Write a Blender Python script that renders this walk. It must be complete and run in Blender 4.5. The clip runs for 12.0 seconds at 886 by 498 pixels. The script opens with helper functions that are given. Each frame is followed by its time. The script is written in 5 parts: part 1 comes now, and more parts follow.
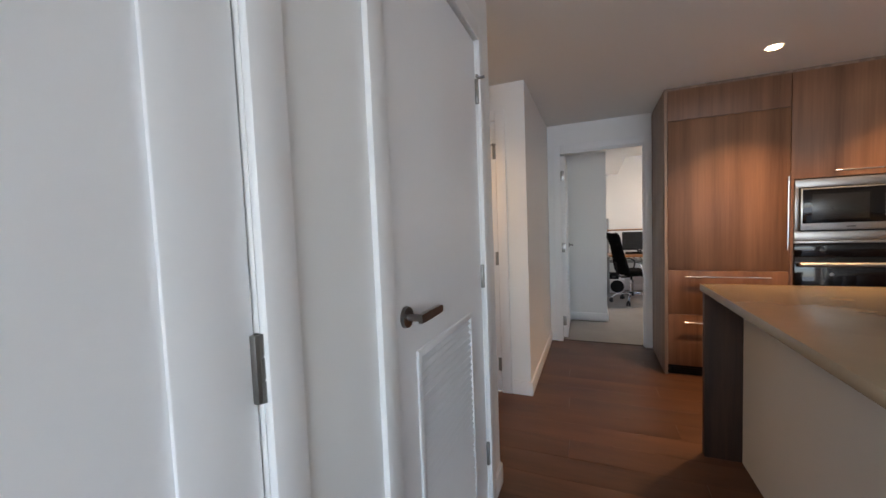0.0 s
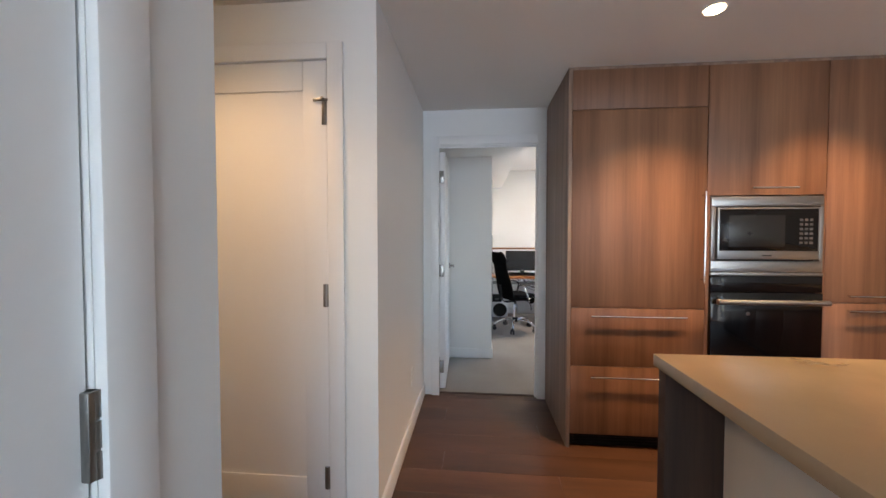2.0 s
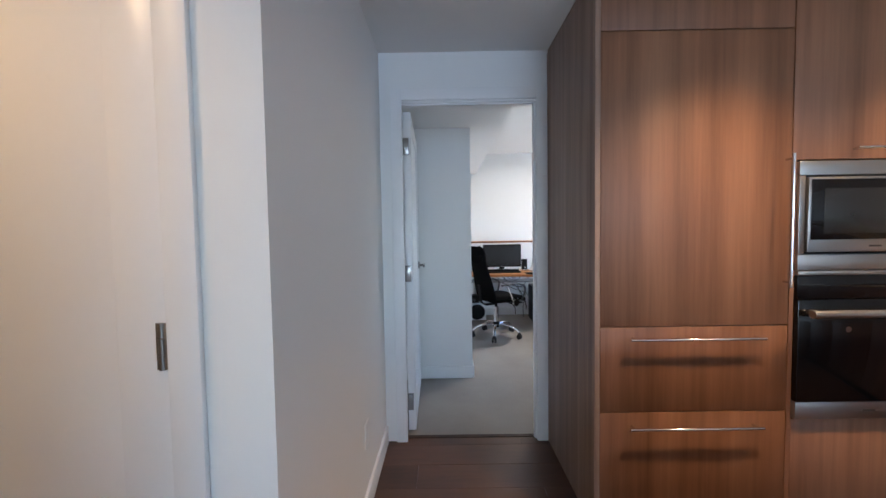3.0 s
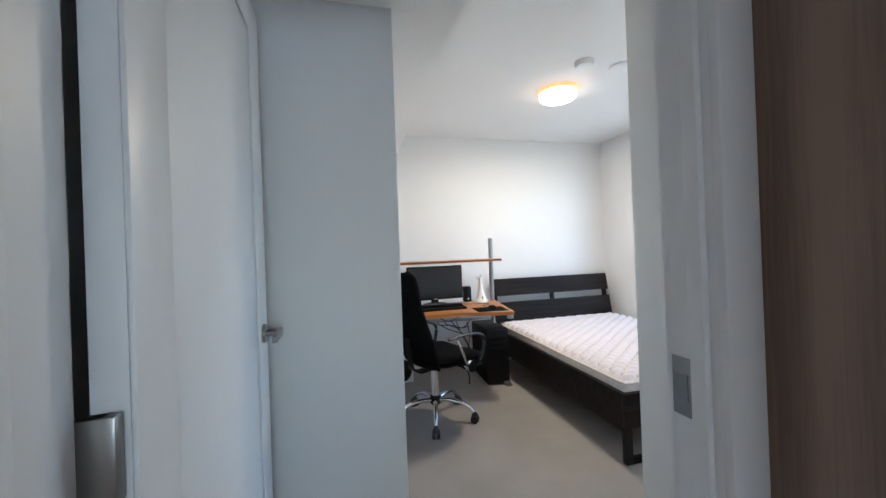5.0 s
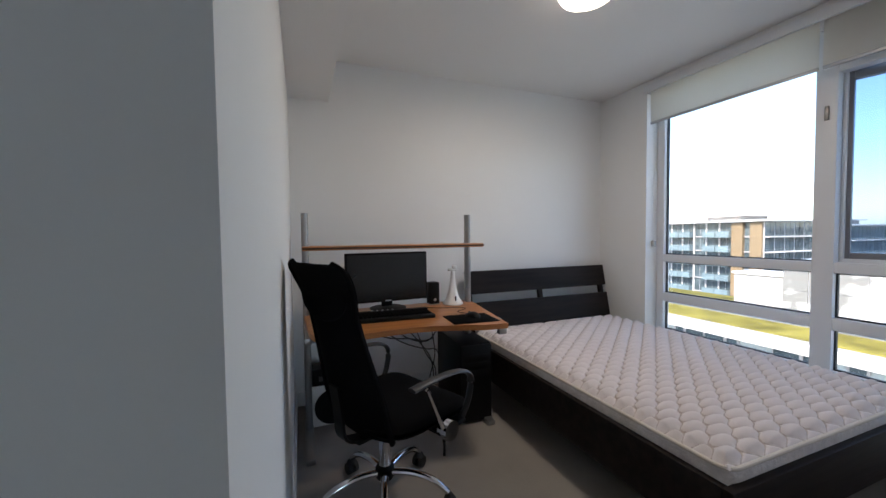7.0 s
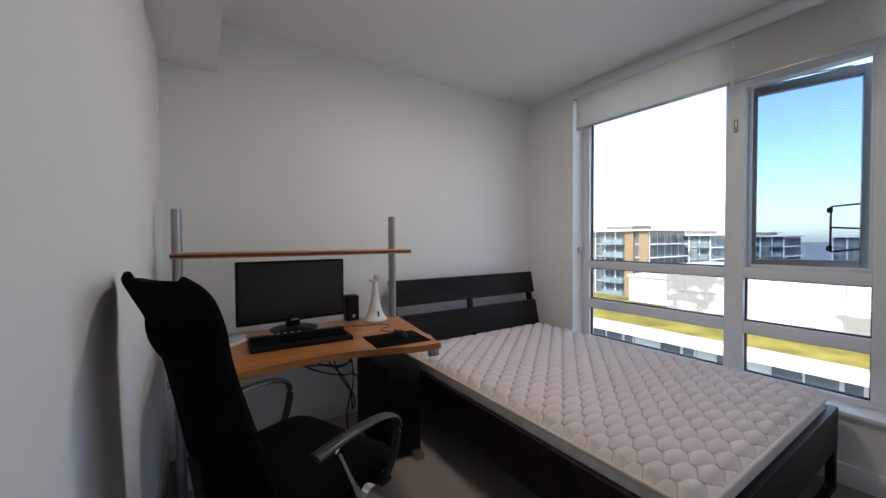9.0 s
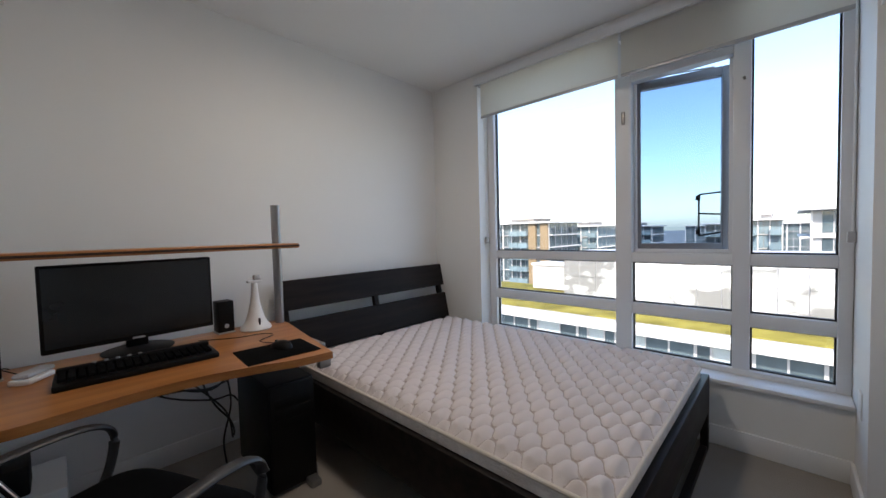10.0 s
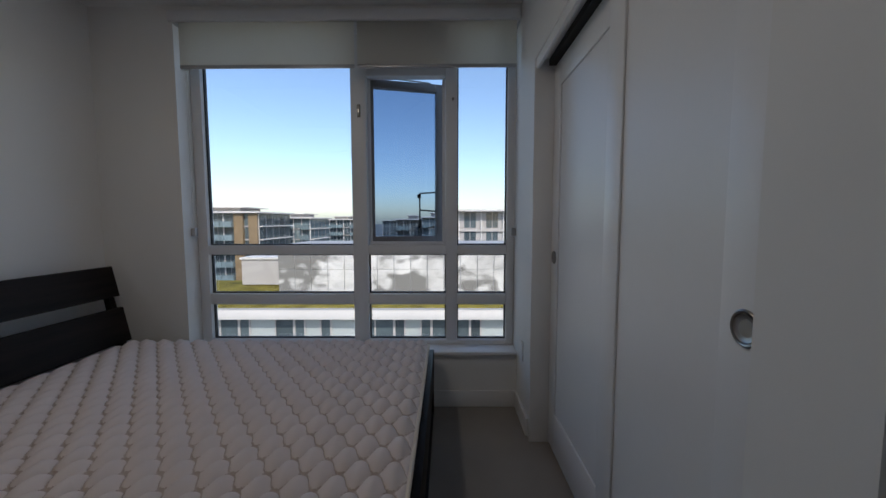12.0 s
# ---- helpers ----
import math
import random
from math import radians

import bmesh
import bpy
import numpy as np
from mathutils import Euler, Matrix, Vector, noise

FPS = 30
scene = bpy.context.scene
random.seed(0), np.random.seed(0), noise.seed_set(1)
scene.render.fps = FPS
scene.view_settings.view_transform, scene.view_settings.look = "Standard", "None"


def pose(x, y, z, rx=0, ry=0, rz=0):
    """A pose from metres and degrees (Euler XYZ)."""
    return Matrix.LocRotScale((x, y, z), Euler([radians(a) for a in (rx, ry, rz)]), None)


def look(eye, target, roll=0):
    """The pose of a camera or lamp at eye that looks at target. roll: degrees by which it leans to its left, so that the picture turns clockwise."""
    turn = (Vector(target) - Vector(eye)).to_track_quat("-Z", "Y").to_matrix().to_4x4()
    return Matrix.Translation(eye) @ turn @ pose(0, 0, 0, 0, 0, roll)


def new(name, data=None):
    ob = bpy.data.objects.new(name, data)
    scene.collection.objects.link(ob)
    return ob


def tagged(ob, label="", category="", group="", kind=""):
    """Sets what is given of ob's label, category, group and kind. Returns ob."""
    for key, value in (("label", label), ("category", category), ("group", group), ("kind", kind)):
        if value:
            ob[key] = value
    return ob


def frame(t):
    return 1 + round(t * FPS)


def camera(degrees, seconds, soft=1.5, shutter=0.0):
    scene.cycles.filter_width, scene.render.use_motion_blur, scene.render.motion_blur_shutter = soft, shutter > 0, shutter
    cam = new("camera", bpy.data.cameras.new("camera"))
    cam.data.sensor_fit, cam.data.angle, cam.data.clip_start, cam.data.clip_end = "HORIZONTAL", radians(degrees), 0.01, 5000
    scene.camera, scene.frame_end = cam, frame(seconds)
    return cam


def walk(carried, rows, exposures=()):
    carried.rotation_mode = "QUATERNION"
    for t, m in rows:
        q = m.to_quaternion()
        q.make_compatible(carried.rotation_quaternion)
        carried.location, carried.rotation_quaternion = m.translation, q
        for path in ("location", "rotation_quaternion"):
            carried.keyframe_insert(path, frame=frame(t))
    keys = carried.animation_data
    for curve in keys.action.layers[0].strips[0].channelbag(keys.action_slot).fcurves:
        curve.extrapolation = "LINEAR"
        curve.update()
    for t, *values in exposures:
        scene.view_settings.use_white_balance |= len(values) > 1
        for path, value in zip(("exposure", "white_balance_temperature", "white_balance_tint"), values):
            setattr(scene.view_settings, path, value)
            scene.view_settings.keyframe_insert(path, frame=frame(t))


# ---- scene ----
cam = camera(100.9, 12.0)
PATH = [
    (0, (-0.115, -0.101, 1.276), (-0.877, 1.745, 1.161), -2.2),
    (0.5, (-0.098, 0.141, 1.291), (-0.797, 2.013, 1.223), -0.8),
    (1, (-0.156, 0.433, 1.284), (-0.446, 2.409, 1.18), -3.0),
    (1.5, (-0.163, 0.726, 1.278), (-0.323, 2.719, 1.211), -2.4),
    (2, (-0.139, 1.05, 1.279), (-0.315, 3.041, 1.222), 0.0),
    (2.5, (-0.172, 1.413, 1.271), (-0.068, 3.409, 1.194), -1.6),
    (3, (-0.192, 1.834, 1.259), (-0.201, 3.832, 1.171), -0.9),
    (3.2, (-0.2, 2.017, 1.237), (-0.229, 4.016, 1.184), -0.3),
    (4.8, (-0.107, 3.470, 1.210), (0.197, 5.447, 1.225), -1.6),
    (5, (-0.139, 3.598, 1.233), (0.346, 5.539, 1.239), -2.1),
    (5.5, (-0.048, 3.944, 1.202), (0.417, 5.889, 1.183), -2.5),
    (6, (0.028, 4.205, 1.192), (0.506, 6.147, 1.185), -0.5),
    (6.5, (0.059, 4.451, 1.195), (0.753, 6.325, 1.115), -1.0),
    (8.5, (0.189, 4.893, 1.179), (0.963, 6.737, 1.132), -0.3),
    (9, (0.215, 4.926, 1.183), (1.313, 6.597, 1.138), -0.3),
    (9.5, (0.288, 4.982, 1.161), (1.631, 6.461, 1.072), -1.5),
    (10, (0.398, 5.036, 1.162), (1.849, 6.41, 1.079), -1.5),
    (10.5, (0.486, 5.105, 1.153), (2.148, 6.214, 1.071), -1.2),
    (11, (0.517, 5.203, 1.16), (2.398, 5.873, 1.045), -2.4),
    (11.5, (0.517, 5.254, 1.19), (2.472, 5.656, 1.061), -0.8),
    (12, (0.542, 5.256, 1.164), (2.536, 5.273, 1.015), -0.1),
]
EXPOSURES = [
    (0.0, 3.1, 6800, 14), (1.0, 3.38, 6650, 13), (2.0, 3.5, 6350, 11), (3.2, 3.4, 5500, 8), (4.8, 3.28, 5800, 6), (5.5, 2.97, 5900, 9), (6.5, 2.2, 5950, 10),
    (8.5, 1.83, 6050, 10), (9.5, 1.84, 6100, 10), (10.5, 1.7, 6050, 10), (11.0, 1.12, 6050, 10), (12.0, 0.48, 5950, 10),
]
walk(cam, [(t, look(e, g, r)) for t, e, g, r in PATH], EXPOSURES)

# ---- world and large lights ----
world = bpy.data.worlds.new("sky")
scene.world = world
world.use_nodes = True
wn = world.node_tree
sky = wn.nodes.new("ShaderNodeTexSky")
sky.sky_type = "NISHITA"
sky.sun_disc = False
sky.sun_elevation = radians(42)
sky.sun_rotation = radians(-112)
sky.altitude = 60
sky.dust_density = 1.2
wn.links.new(sky.outputs[0], wn.nodes["Background"].inputs[0])
wn.nodes["Background"].inputs[1].default_value = 0.15

sun = new("sun", bpy.data.lights.new("sun", "SUN"))
sun.data.energy = 2.8
sun.data.angle = radians(0.5)
sun.data.color = (1.0, 0.91, 0.78)
sun.matrix_world = look((-40, -16, 40), (0, 0, 0))


def area_lamp(name, eye, target, sx, sy, power, colour):
    ob = new(name, bpy.data.lights.new(name, "AREA"))
    ob.data.shape = "RECTANGLE"
    ob.data.size, ob.data.size_y = sx, sy
    ob.data.energy, ob.data.color = power, colour
    ob.matrix_world = look(eye, target)
    return ob


def spot_lamp(name, eye, target, power, colour, degrees, blend=0.6, radius=0.05):
    ob = new(name, bpy.data.lights.new(name, "SPOT"))
    ob.data.energy, ob.data.color = power, colour
    ob.data.spot_size, ob.data.spot_blend = radians(degrees), blend
    ob.data.shadow_soft_size = radius
    ob.matrix_world = look(eye, target)
    return ob


# daylight through the wide living-room window at the end of the hall
area_lamp("living_window_light", (1.15, -4.06, 1.2), (1.05, 0, 1.15), 2.8, 1.7, 8.0, (0.64, 0.81, 1.0))
# recessed downlights
WARM = (1.0, 0.60, 0.29)
POTS = [(0.92, 2.81), (1.81, 2.86), (-1.15, 2.1)]
for px, py in POTS:
    spot_lamp("downlight_beam", (px, py, 2.275), (px, py, 0), 13.5 if px > 0 else 3.8, WARM, 104 if px > 0 else 130, 1.0, 0.04)
# bedroom ceiling lamp
bed_light = new("bedroom_lamp_light", bpy.data.lights.new("bedroom_lamp_light", "AREA"))
bed_light.data.shape, bed_light.data.size = "DISK", 0.24
bed_light.data.energy, bed_light.data.color = 2.8, (1.0, 0.83, 0.66)
bed_light.matrix_world = look((1.44, 6.10, 2.335), (1.44, 6.10, 0))


# ---- materials ----
def nodes_of(name):
    m = bpy.data.materials.new(name)
    m.use_nodes = True
    t = m.node_tree
    return m, t, t.nodes["Principled BSDF"]


def ramp_mix(t, fac, a, b):
    mix = t.nodes.new("ShaderNodeMix")
    mix.data_type = "RGBA"
    t.links.new(fac, mix.inputs[0])
    mix.inputs[6].default_value, mix.inputs[7].default_value = (*a, 1), (*b, 1)
    return mix.outputs[2]


def coords(t, scale, kind="Object", jitter=True):
    tc = t.nodes.new("ShaderNodeTexCoord")
    mp = t.nodes.new("ShaderNodeMapping")
    mp.inputs["Scale"].default_value = scale
    t.links.new(tc.outputs[kind], mp.inputs[0])
    if jitter:
        info = t.nodes.new("ShaderNodeObjectInfo")
        mul = t.nodes.new("ShaderNodeMath")
        mul.operation = "MULTIPLY"
        mul.inputs[1].default_value = 37.0
        t.links.new(info.outputs["Random"], mul.inputs[0])
        t.links.new(mul.outputs[0], mp.inputs["Location"])
    return mp.outputs[0]


def noise_tex(t, vec, scale, detail=4.0, rough=0.55):
    n = t.nodes.new("ShaderNodeTexNoise")
    n.inputs["Scale"].default_value = scale
    n.inputs["Detail"].default_value = detail
    n.inputs["Roughness"].default_value = rough
    t.links.new(vec, n.inputs["Vector"])
    return n.outputs[0]


def bump_on(t, bsdf, height, strength, distance):
    b = t.nodes.new("ShaderNodeBump")
    b.inputs["Strength"].default_value, b.inputs["Distance"].default_value = strength, distance
    t.links.new(height, b.inputs["Height"])
    t.links.new(b.outputs[0], bsdf.inputs["Normal"])


def shade(c, k):
    return tuple(max(0.0, min(1.0, v * k)) for v in c)


def surface(name, colour, rough=0.5, metal=0.0, vary=0.06, scale=3.0, fine=150.0, bump=0.15, depth=0.001, spec=0.5, coat=0.0):
    m, t, b = nodes_of(name)
    vec = coords(t, (1, 1, 1))
    big = noise_tex(t, vec, scale, 5.0)
    small = noise_tex(t, vec, fine, 3.0)
    add = t.nodes.new("ShaderNodeMath")
    add.operation = "MULTIPLY_ADD"
    add.inputs[1].default_value = 0.35
    t.links.new(small, add.inputs[0])
    t.links.new(big, add.inputs[2])
    rng = t.nodes.new("ShaderNodeMapRange")
    rng.inputs[1].default_value, rng.inputs[2].default_value = 0.4, 0.95
    t.links.new(add.outputs[0], rng.inputs[0])
    t.links.new(ramp_mix(t, rng.outputs[0], shade(colour, 1 - vary), shade(colour, 1 + vary)), b.inputs["Base Color"])
    rr = t.nodes.new("ShaderNodeMapRange")
    rr.inputs[3].default_value, rr.inputs[4].default_value = max(0.0, rough - 0.07), min(1.0, rough + 0.07)
    t.links.new(big, rr.inputs[0])
    t.links.new(rr.outputs[0], b.inputs["Roughness"])
    b.inputs["Metallic"].default_value = metal
    b.inputs["Specular IOR Level"].default_value = spec
    b.inputs["Coat Weight"].default_value = coat
    if bump:
        bump_on(t, b, small, bump, depth)
    return m


def wood(name, dark, light, stretch, rough=0.45, bump=0.1, coat=0.0, knots=0.0, per_piece=0.0, contrast=(0.33, 0.68), spec=0.5):
    """Grain runs along the axis with the smallest number in stretch."""
    m, t, b = nodes_of(name)
    vec = coords(t, stretch)
    broad = noise_tex(t, vec, 1.0, 3.0, 0.5)
    grain = noise_tex(t, vec, 7.0, 6.0, 0.65)
    add = t.nodes.new("ShaderNodeMath")
    add.operation = "MULTIPLY_ADD"
    add.inputs[1].default_value = 0.55
    t.links.new(grain, add.inputs[0])
    t.links.new(broad, add.inputs[2])
    rng = t.nodes.new("ShaderNodeMapRange")
    rng.inputs[1].default_value, rng.inputs[2].default_value = contrast[0] + 0.27, contrast[1] + 0.27
    t.links.new(add.outputs[0], rng.inputs[0])
    col = ramp_mix(t, rng.outputs[0], dark, light)
    if knots:
        v2 = coords(t, tuple(min(8.0, s) * 0.45 for s in stretch))
        k = noise_tex(t, v2, 2.2, 2.0, 0.5)
        kr = t.nodes.new("ShaderNodeMapRange")
        kr.inputs[1].default_value, kr.inputs[2].default_value = 0.66, 0.78
        kr.inputs[4].default_value = knots
        t.links.new(k, kr.inputs[0])
        mx = t.nodes.new("ShaderNodeMix")
        mx.data_type = "RGBA"
        mx.inputs[7].default_value = (*shade(dark, 0.45), 1)
        t.links.new(kr.outputs[0], mx.inputs[0])
        t.links.new(col, mx.inputs[6])
        col = mx.outputs[2]
    if per_piece:
        info = t.nodes.new("ShaderNodeObjectInfo")
        pr = t.nodes.new("ShaderNodeMapRange")
        pr.inputs[3].default_value, pr.inputs[4].default_value = 1 - per_piece, 1 + per_piece
        t.links.new(info.outputs["Random"], pr.inputs[0])
        hs = t.nodes.new("ShaderNodeHueSaturation")
        t.links.new(pr.outputs[0], hs.inputs["Value"])
        t.links.new(col, hs.inputs["Color"])
        col = hs.outputs[0]
    t.links.new(col, b.inputs["Base Color"])
    rr = t.nodes.new("ShaderNodeMapRange")
    rr.inputs[3].default_value, rr.inputs[4].default_value = max(0.05, rough - 0.1), rough + 0.1
    t.links.new(grain, rr.inputs[0])
    t.links.new(rr.outputs[0], b.inputs["Roughness"])
    b.inputs["Coat Weight"].default_value = coat
    b.inputs["Specular IOR Level"].default_value = spec
    bump_on(t, b, grain, bump, 0.0008)
    return m


def glass(name, tint=(1, 1, 1)):
    m = bpy.data.materials.new(name)
    m.use_nodes = True
    t = m.node_tree
    t.nodes.clear()
    out = t.nodes.new("ShaderNodeOutputMaterial")
    tr, gl = t.nodes.new("ShaderNodeBsdfTransparent"), t.nodes.new("ShaderNodeBsdfGlossy")
    tr.inputs[0].default_value = (*tint, 1)
    gl.inputs["Roughness"].default_value = 0.0
    lw = t.nodes.new("ShaderNodeLayerWeight")
    lw.inputs[0].default_value = 0.5
    pw = t.nodes.new("ShaderNodeMath")
    pw.operation = "POWER"
    pw.inputs[1].default_value = 5.0
    t.links.new(lw.outputs["Facing"], pw.inputs[0])
    rf = t.nodes.new("ShaderNodeMapRange")
    rf.inputs[3].default_value, rf.inputs[4].default_value = 0.03, 0.85
    t.links.new(pw.outputs[0], rf.inputs[0])
    mx = t.nodes.new("ShaderNodeMixShader")
    t.links.new(rf.outputs[0], mx.inputs[0])
    t.links.new(tr.outputs[0], mx.inputs[1])
    t.links.new(gl.outputs[0], mx.inputs[2])
    t.links.new(mx.outputs[0], out.inputs[0])
    return m


def glow(name, colour, strength):
    m, t, b = nodes_of(name)
    b.inputs["Base Color"].default_value = (*colour, 1)
    b.inputs["Emission Color"].default_value = (*colour, 1)
    b.inputs["Emission Strength"].default_value = strength
    return m


WALL = surface("wall_paint", (0.80, 0.80, 0.79), 0.62, vary=0.015, scale=1.2, fine=220, bump=0.12, depth=0.0006, spec=0.35)
CEIL = surface("ceiling_paint", (0.80, 0.795, 0.78), 0.85, vary=0.015, scale=1.0, fine=260, bump=0.15, depth=0.0006, spec=0.2)
TRIM = surface("trim_paint", (0.82, 0.82, 0.82), 0.38, vary=0.012, scale=2.0, fine=90, bump=0.05, depth=0.0005)
DOORP = surface("door_paint", (0.82, 0.825, 0.835), 0.33, vary=0.015, scale=1.5, fine=60, bump=0.06, depth=0.0006)
PLANK = wood("dark_oak_plank", (0.050, 0.022, 0.012), (0.125, 0.057, 0.030), (1.1, 7, 7), 0.40, 0.10, knots=0.7, per_piece=0.15, contrast=(0.25, 0.8))
CARPET = surface("beige_carpet", (0.34, 0.312, 0.280), 0.95, vary=0.14, scale=2.2, fine=420, bump=0.9, depth=0.004, spec=0.1)
VENEER = wood("walnut_veneer", (0.120, 0.050, 0.023), (0.265, 0.127, 0.066), (9, 9, 0.32), 0.5, 0.05, contrast=(0.25, 0.75))
VENEER_EDGE = wood("walnut_edge", (0.175, 0.112, 0.080), (0.300, 0.203, 0.150), (22, 22, 0.7), 0.50, 0.06)
DARKWOOD = wood("wenge_panel", (0.030, 0.016, 0.011), (0.064, 0.034, 0.023), (18, 18, 0.7), 0.58, 0.08, spec=0.3)
BEDWOOD = wood("black_brown_laminate", (0.008, 0.006, 0.006), (0.020, 0.015, 0.013), (2.0, 26, 26), 0.52, 0.08, spec=0.15)
BEECH = wood("beech_laminate", (0.34, 0.125, 0.034), (0.48, 0.205, 0.060), (1.6, 24, 24), 0.34, 0.05)
QUARTZ = surface("beige_quartz", (0.40, 0.315, 0.21), 0.20, vary=0.05, scale=6, fine=380, bump=0.0, coat=0.1)
PANELW = surface("cream_island_panel", (0.66, 0.63, 0.57), 0.42, vary=0.02, bump=0.03)
STEEL = surface("brushed_steel", (0.36, 0.35, 0.34), 0.36, 1.0, vary=0.06, scale=4, fine=300, bump=0.03, depth=0.0003)
NICKEL = surface("satin_nickel", (0.27, 0.26, 0.25), 0.30, 1.0, vary=0.05, bump=0.02)
CHROME = surface("chrome", (0.72, 0.72, 0.73), 0.08, 1.0, vary=0.03, bump=0.0)
ALU = surface("grey_aluminium", (0.36, 0.36, 0.36), 0.38, 1.0, vary=0.05, bump=0.03)
BLACKGLASS = surface("black_glass", (0.004, 0.004, 0.005), 0.07, vary=0.1, bump=0.0, spec=0.3)
SCREEN = surface("dark_screen", (0.010, 0.011, 0.012), 0.25, vary=0.1, bump=0.0)
BLACKP = surface("black_plastic", (0.0045, 0.0045, 0.005), 0.5, vary=0.2, scale=6, fine=240, bump=0.1, spec=0.2)
GREYP = surface("dark_grey_plastic", (0.05, 0.05, 0.052), 0.45, vary=0.15, fine=240, bump=0.1)
BLACKF = surface("black_mesh_fabric", (0.005, 0.005, 0.0055), 0.95, vary=0.25, scale=5, fine=700, bump=0.5, depth=0.001, spec=0.05)
ARMP = surface("black_armrest_plastic", (0.020, 0.020, 0.022), 0.42, vary=0.15, fine=240, bump=0.1)
RUBBER = surface("black_rubber", (0.014, 0.014, 0.014), 0.7, vary=0.2, bump=0.1)
WHITEP = surface("white_plastic", (0.80, 0.80, 0.79), 0.32, vary=0.02, bump=0.02)
SILVERP = surface("silver_plastic", (0.45, 0.45, 0.46), 0.35, 0.3, vary=0.04, bump=0.03)
TICKING = surface("quilted_ticking", (0.72, 0.66, 0.64), 0.85, vary=0.05, scale=9, fine=520, bump=0.35, depth=0.0012, spec=0.15)
BORDER = surface("woven_mattress_border", (0.66, 0.61, 0.58), 0.85, vary=0.12, scale=26, fine=90, bump=0.9, depth=0.005, spec=0.15)
# darker beige for the quilt's creases: seam shade put into the colour, with stitching
SEAM_SHADE = surface("beige_seam_shade", (0.50, 0.43, 0.39), 0.9, vary=0.15, scale=40, fine=600, bump=0.4, spec=0.1)
PIPING = surface("cream_piping", (0.66, 0.60, 0.52), 0.8, vary=0.06, fine=500, bump=0.4)
VINYL = surface("white_vinyl_frame", (0.74, 0.75, 0.77), 0.36, vary=0.015, bump=0.03)
SASHM = surface("grey_sash_metal", (0.20, 0.20, 0.215), 0.38, 0.4, vary=0.04, bump=0.03)
GASKET = surface("black_gasket", (0.02, 0.02, 0.022), 0.6, bump=0.0)
BLINDF = surface("white_blind_fabric", (0.72, 0.71, 0.68), 0.85, vary=0.02, fine=600, bump=0.3, spec=0.1)
def see_through_cloth(m, share):
    """Lets part of the light through a thin woven cloth."""
    t = m.node_tree
    b = t.nodes["Principled BSDF"]
    tl, mx = t.nodes.new("ShaderNodeBsdfTranslucent"), t.nodes.new("ShaderNodeMixShader")
    tl.inputs[0].default_value = (0.80, 0.78, 0.72, 1)
    mx.inputs[0].default_value = share
    t.links.new(b.outputs[0], mx.inputs[1])
    t.links.new(tl.outputs[0], mx.inputs[2])
    t.links.new(mx.outputs[0], t.nodes["Material Output"].inputs[0])


see_through_cloth(BLINDF, 0.5)
PANE = glass("window_glass")
SASHPANE = glass("tinted_sash_glass", (0.56, 0.62, 0.70))
RIMGLOW = glow("lamp_rim", (1.0, 0.45, 0.18), 0.12)
LAMPGLOW = glow("lamp_diffuser", (1.0, 0.84, 0.68), 1.3)
POTGLOW = glow("downlight_lens", (1.0, 0.78, 0.50), 3.0)


# ---- mesh helpers ----
def thing(name, label, category, at=(0, 0, 0), rz=0.0, group="", kind=""):
    ob = new(name)
    ob.empty_display_size = 0.1
    ob.matrix_world = pose(*at, 0, 0, rz)
    return tagged(ob, label, category, group, kind)


def finish(bm, name, material):
    bmesh.ops.recalc_face_normals(bm, faces=bm.faces)
    for f in bm.faces:
        f.smooth = True
    for e in bm.edges:
        if len(e.link_faces) != 2 or e.calc_face_angle(0) > 0.62:
            e.smooth = False
    me = bpy.data.meshes.new(name)
    bm.to_mesh(me)
    bm.free()
    for m in (material if isinstance(material, (list, tuple)) else [material]):
        me.materials.append(m)
    return me


def part(name, bm, material, parent=None, label=""):
    ob = new(name, finish(bm, name, material))
    if parent:
        ob.parent = parent
    return tagged(ob, label)


def structure(name, bm, material, label, category):
    return tagged(part(name, bm, material), label, category, kind="structure")


def twin(ob, name, at, parent=None, rz=0.0):
    """An object of its own on the same mesh."""
    o = new(name, ob.data)
    o.matrix_world = pose(*at, 0, 0, rz)
    if parent:
        o.parent = parent
    return o


def bx(bm, x0, x1, y0, y1, z0, z1, bev=0.0, seg=2):
    r = bmesh.ops.create_cube(bm, size=1.0)
    vs = r["verts"]
    for v in vs:
        v.co = Vector(((x0 + x1) / 2 + v.co.x * (x1 - x0), (y0 + y1) / 2 + v.co.y * (y1 - y0), (z0 + z1) / 2 + v.co.z * (z1 - z0)))
    if bev:
        es = {e for v in vs for e in v.link_edges}
        bmesh.ops.bevel(bm, geom=list(es), offset=bev, segments=seg, profile=0.5, affect="EDGES", clamp_overlap=True)
    return bm


def box(*a, **k):
    return bx(bmesh.new(), *a, **k)


def cyl(bm, p0, p1, r0, r1=None, seg=24):
    p0, p1 = Vector(p0), Vector(p1)
    d = p1 - p0
    r = bmesh.ops.create_cone(bm, cap_ends=True, segments=seg, radius1=r0, radius2=r0 if r1 is None else r1, depth=d.length)
    m = Matrix.Translation((p0 + p1) / 2) @ d.to_track_quat("Z", "Y").to_matrix().to_4x4()
    bmesh.ops.transform(bm, matrix=m, verts=r["verts"])
    return bm


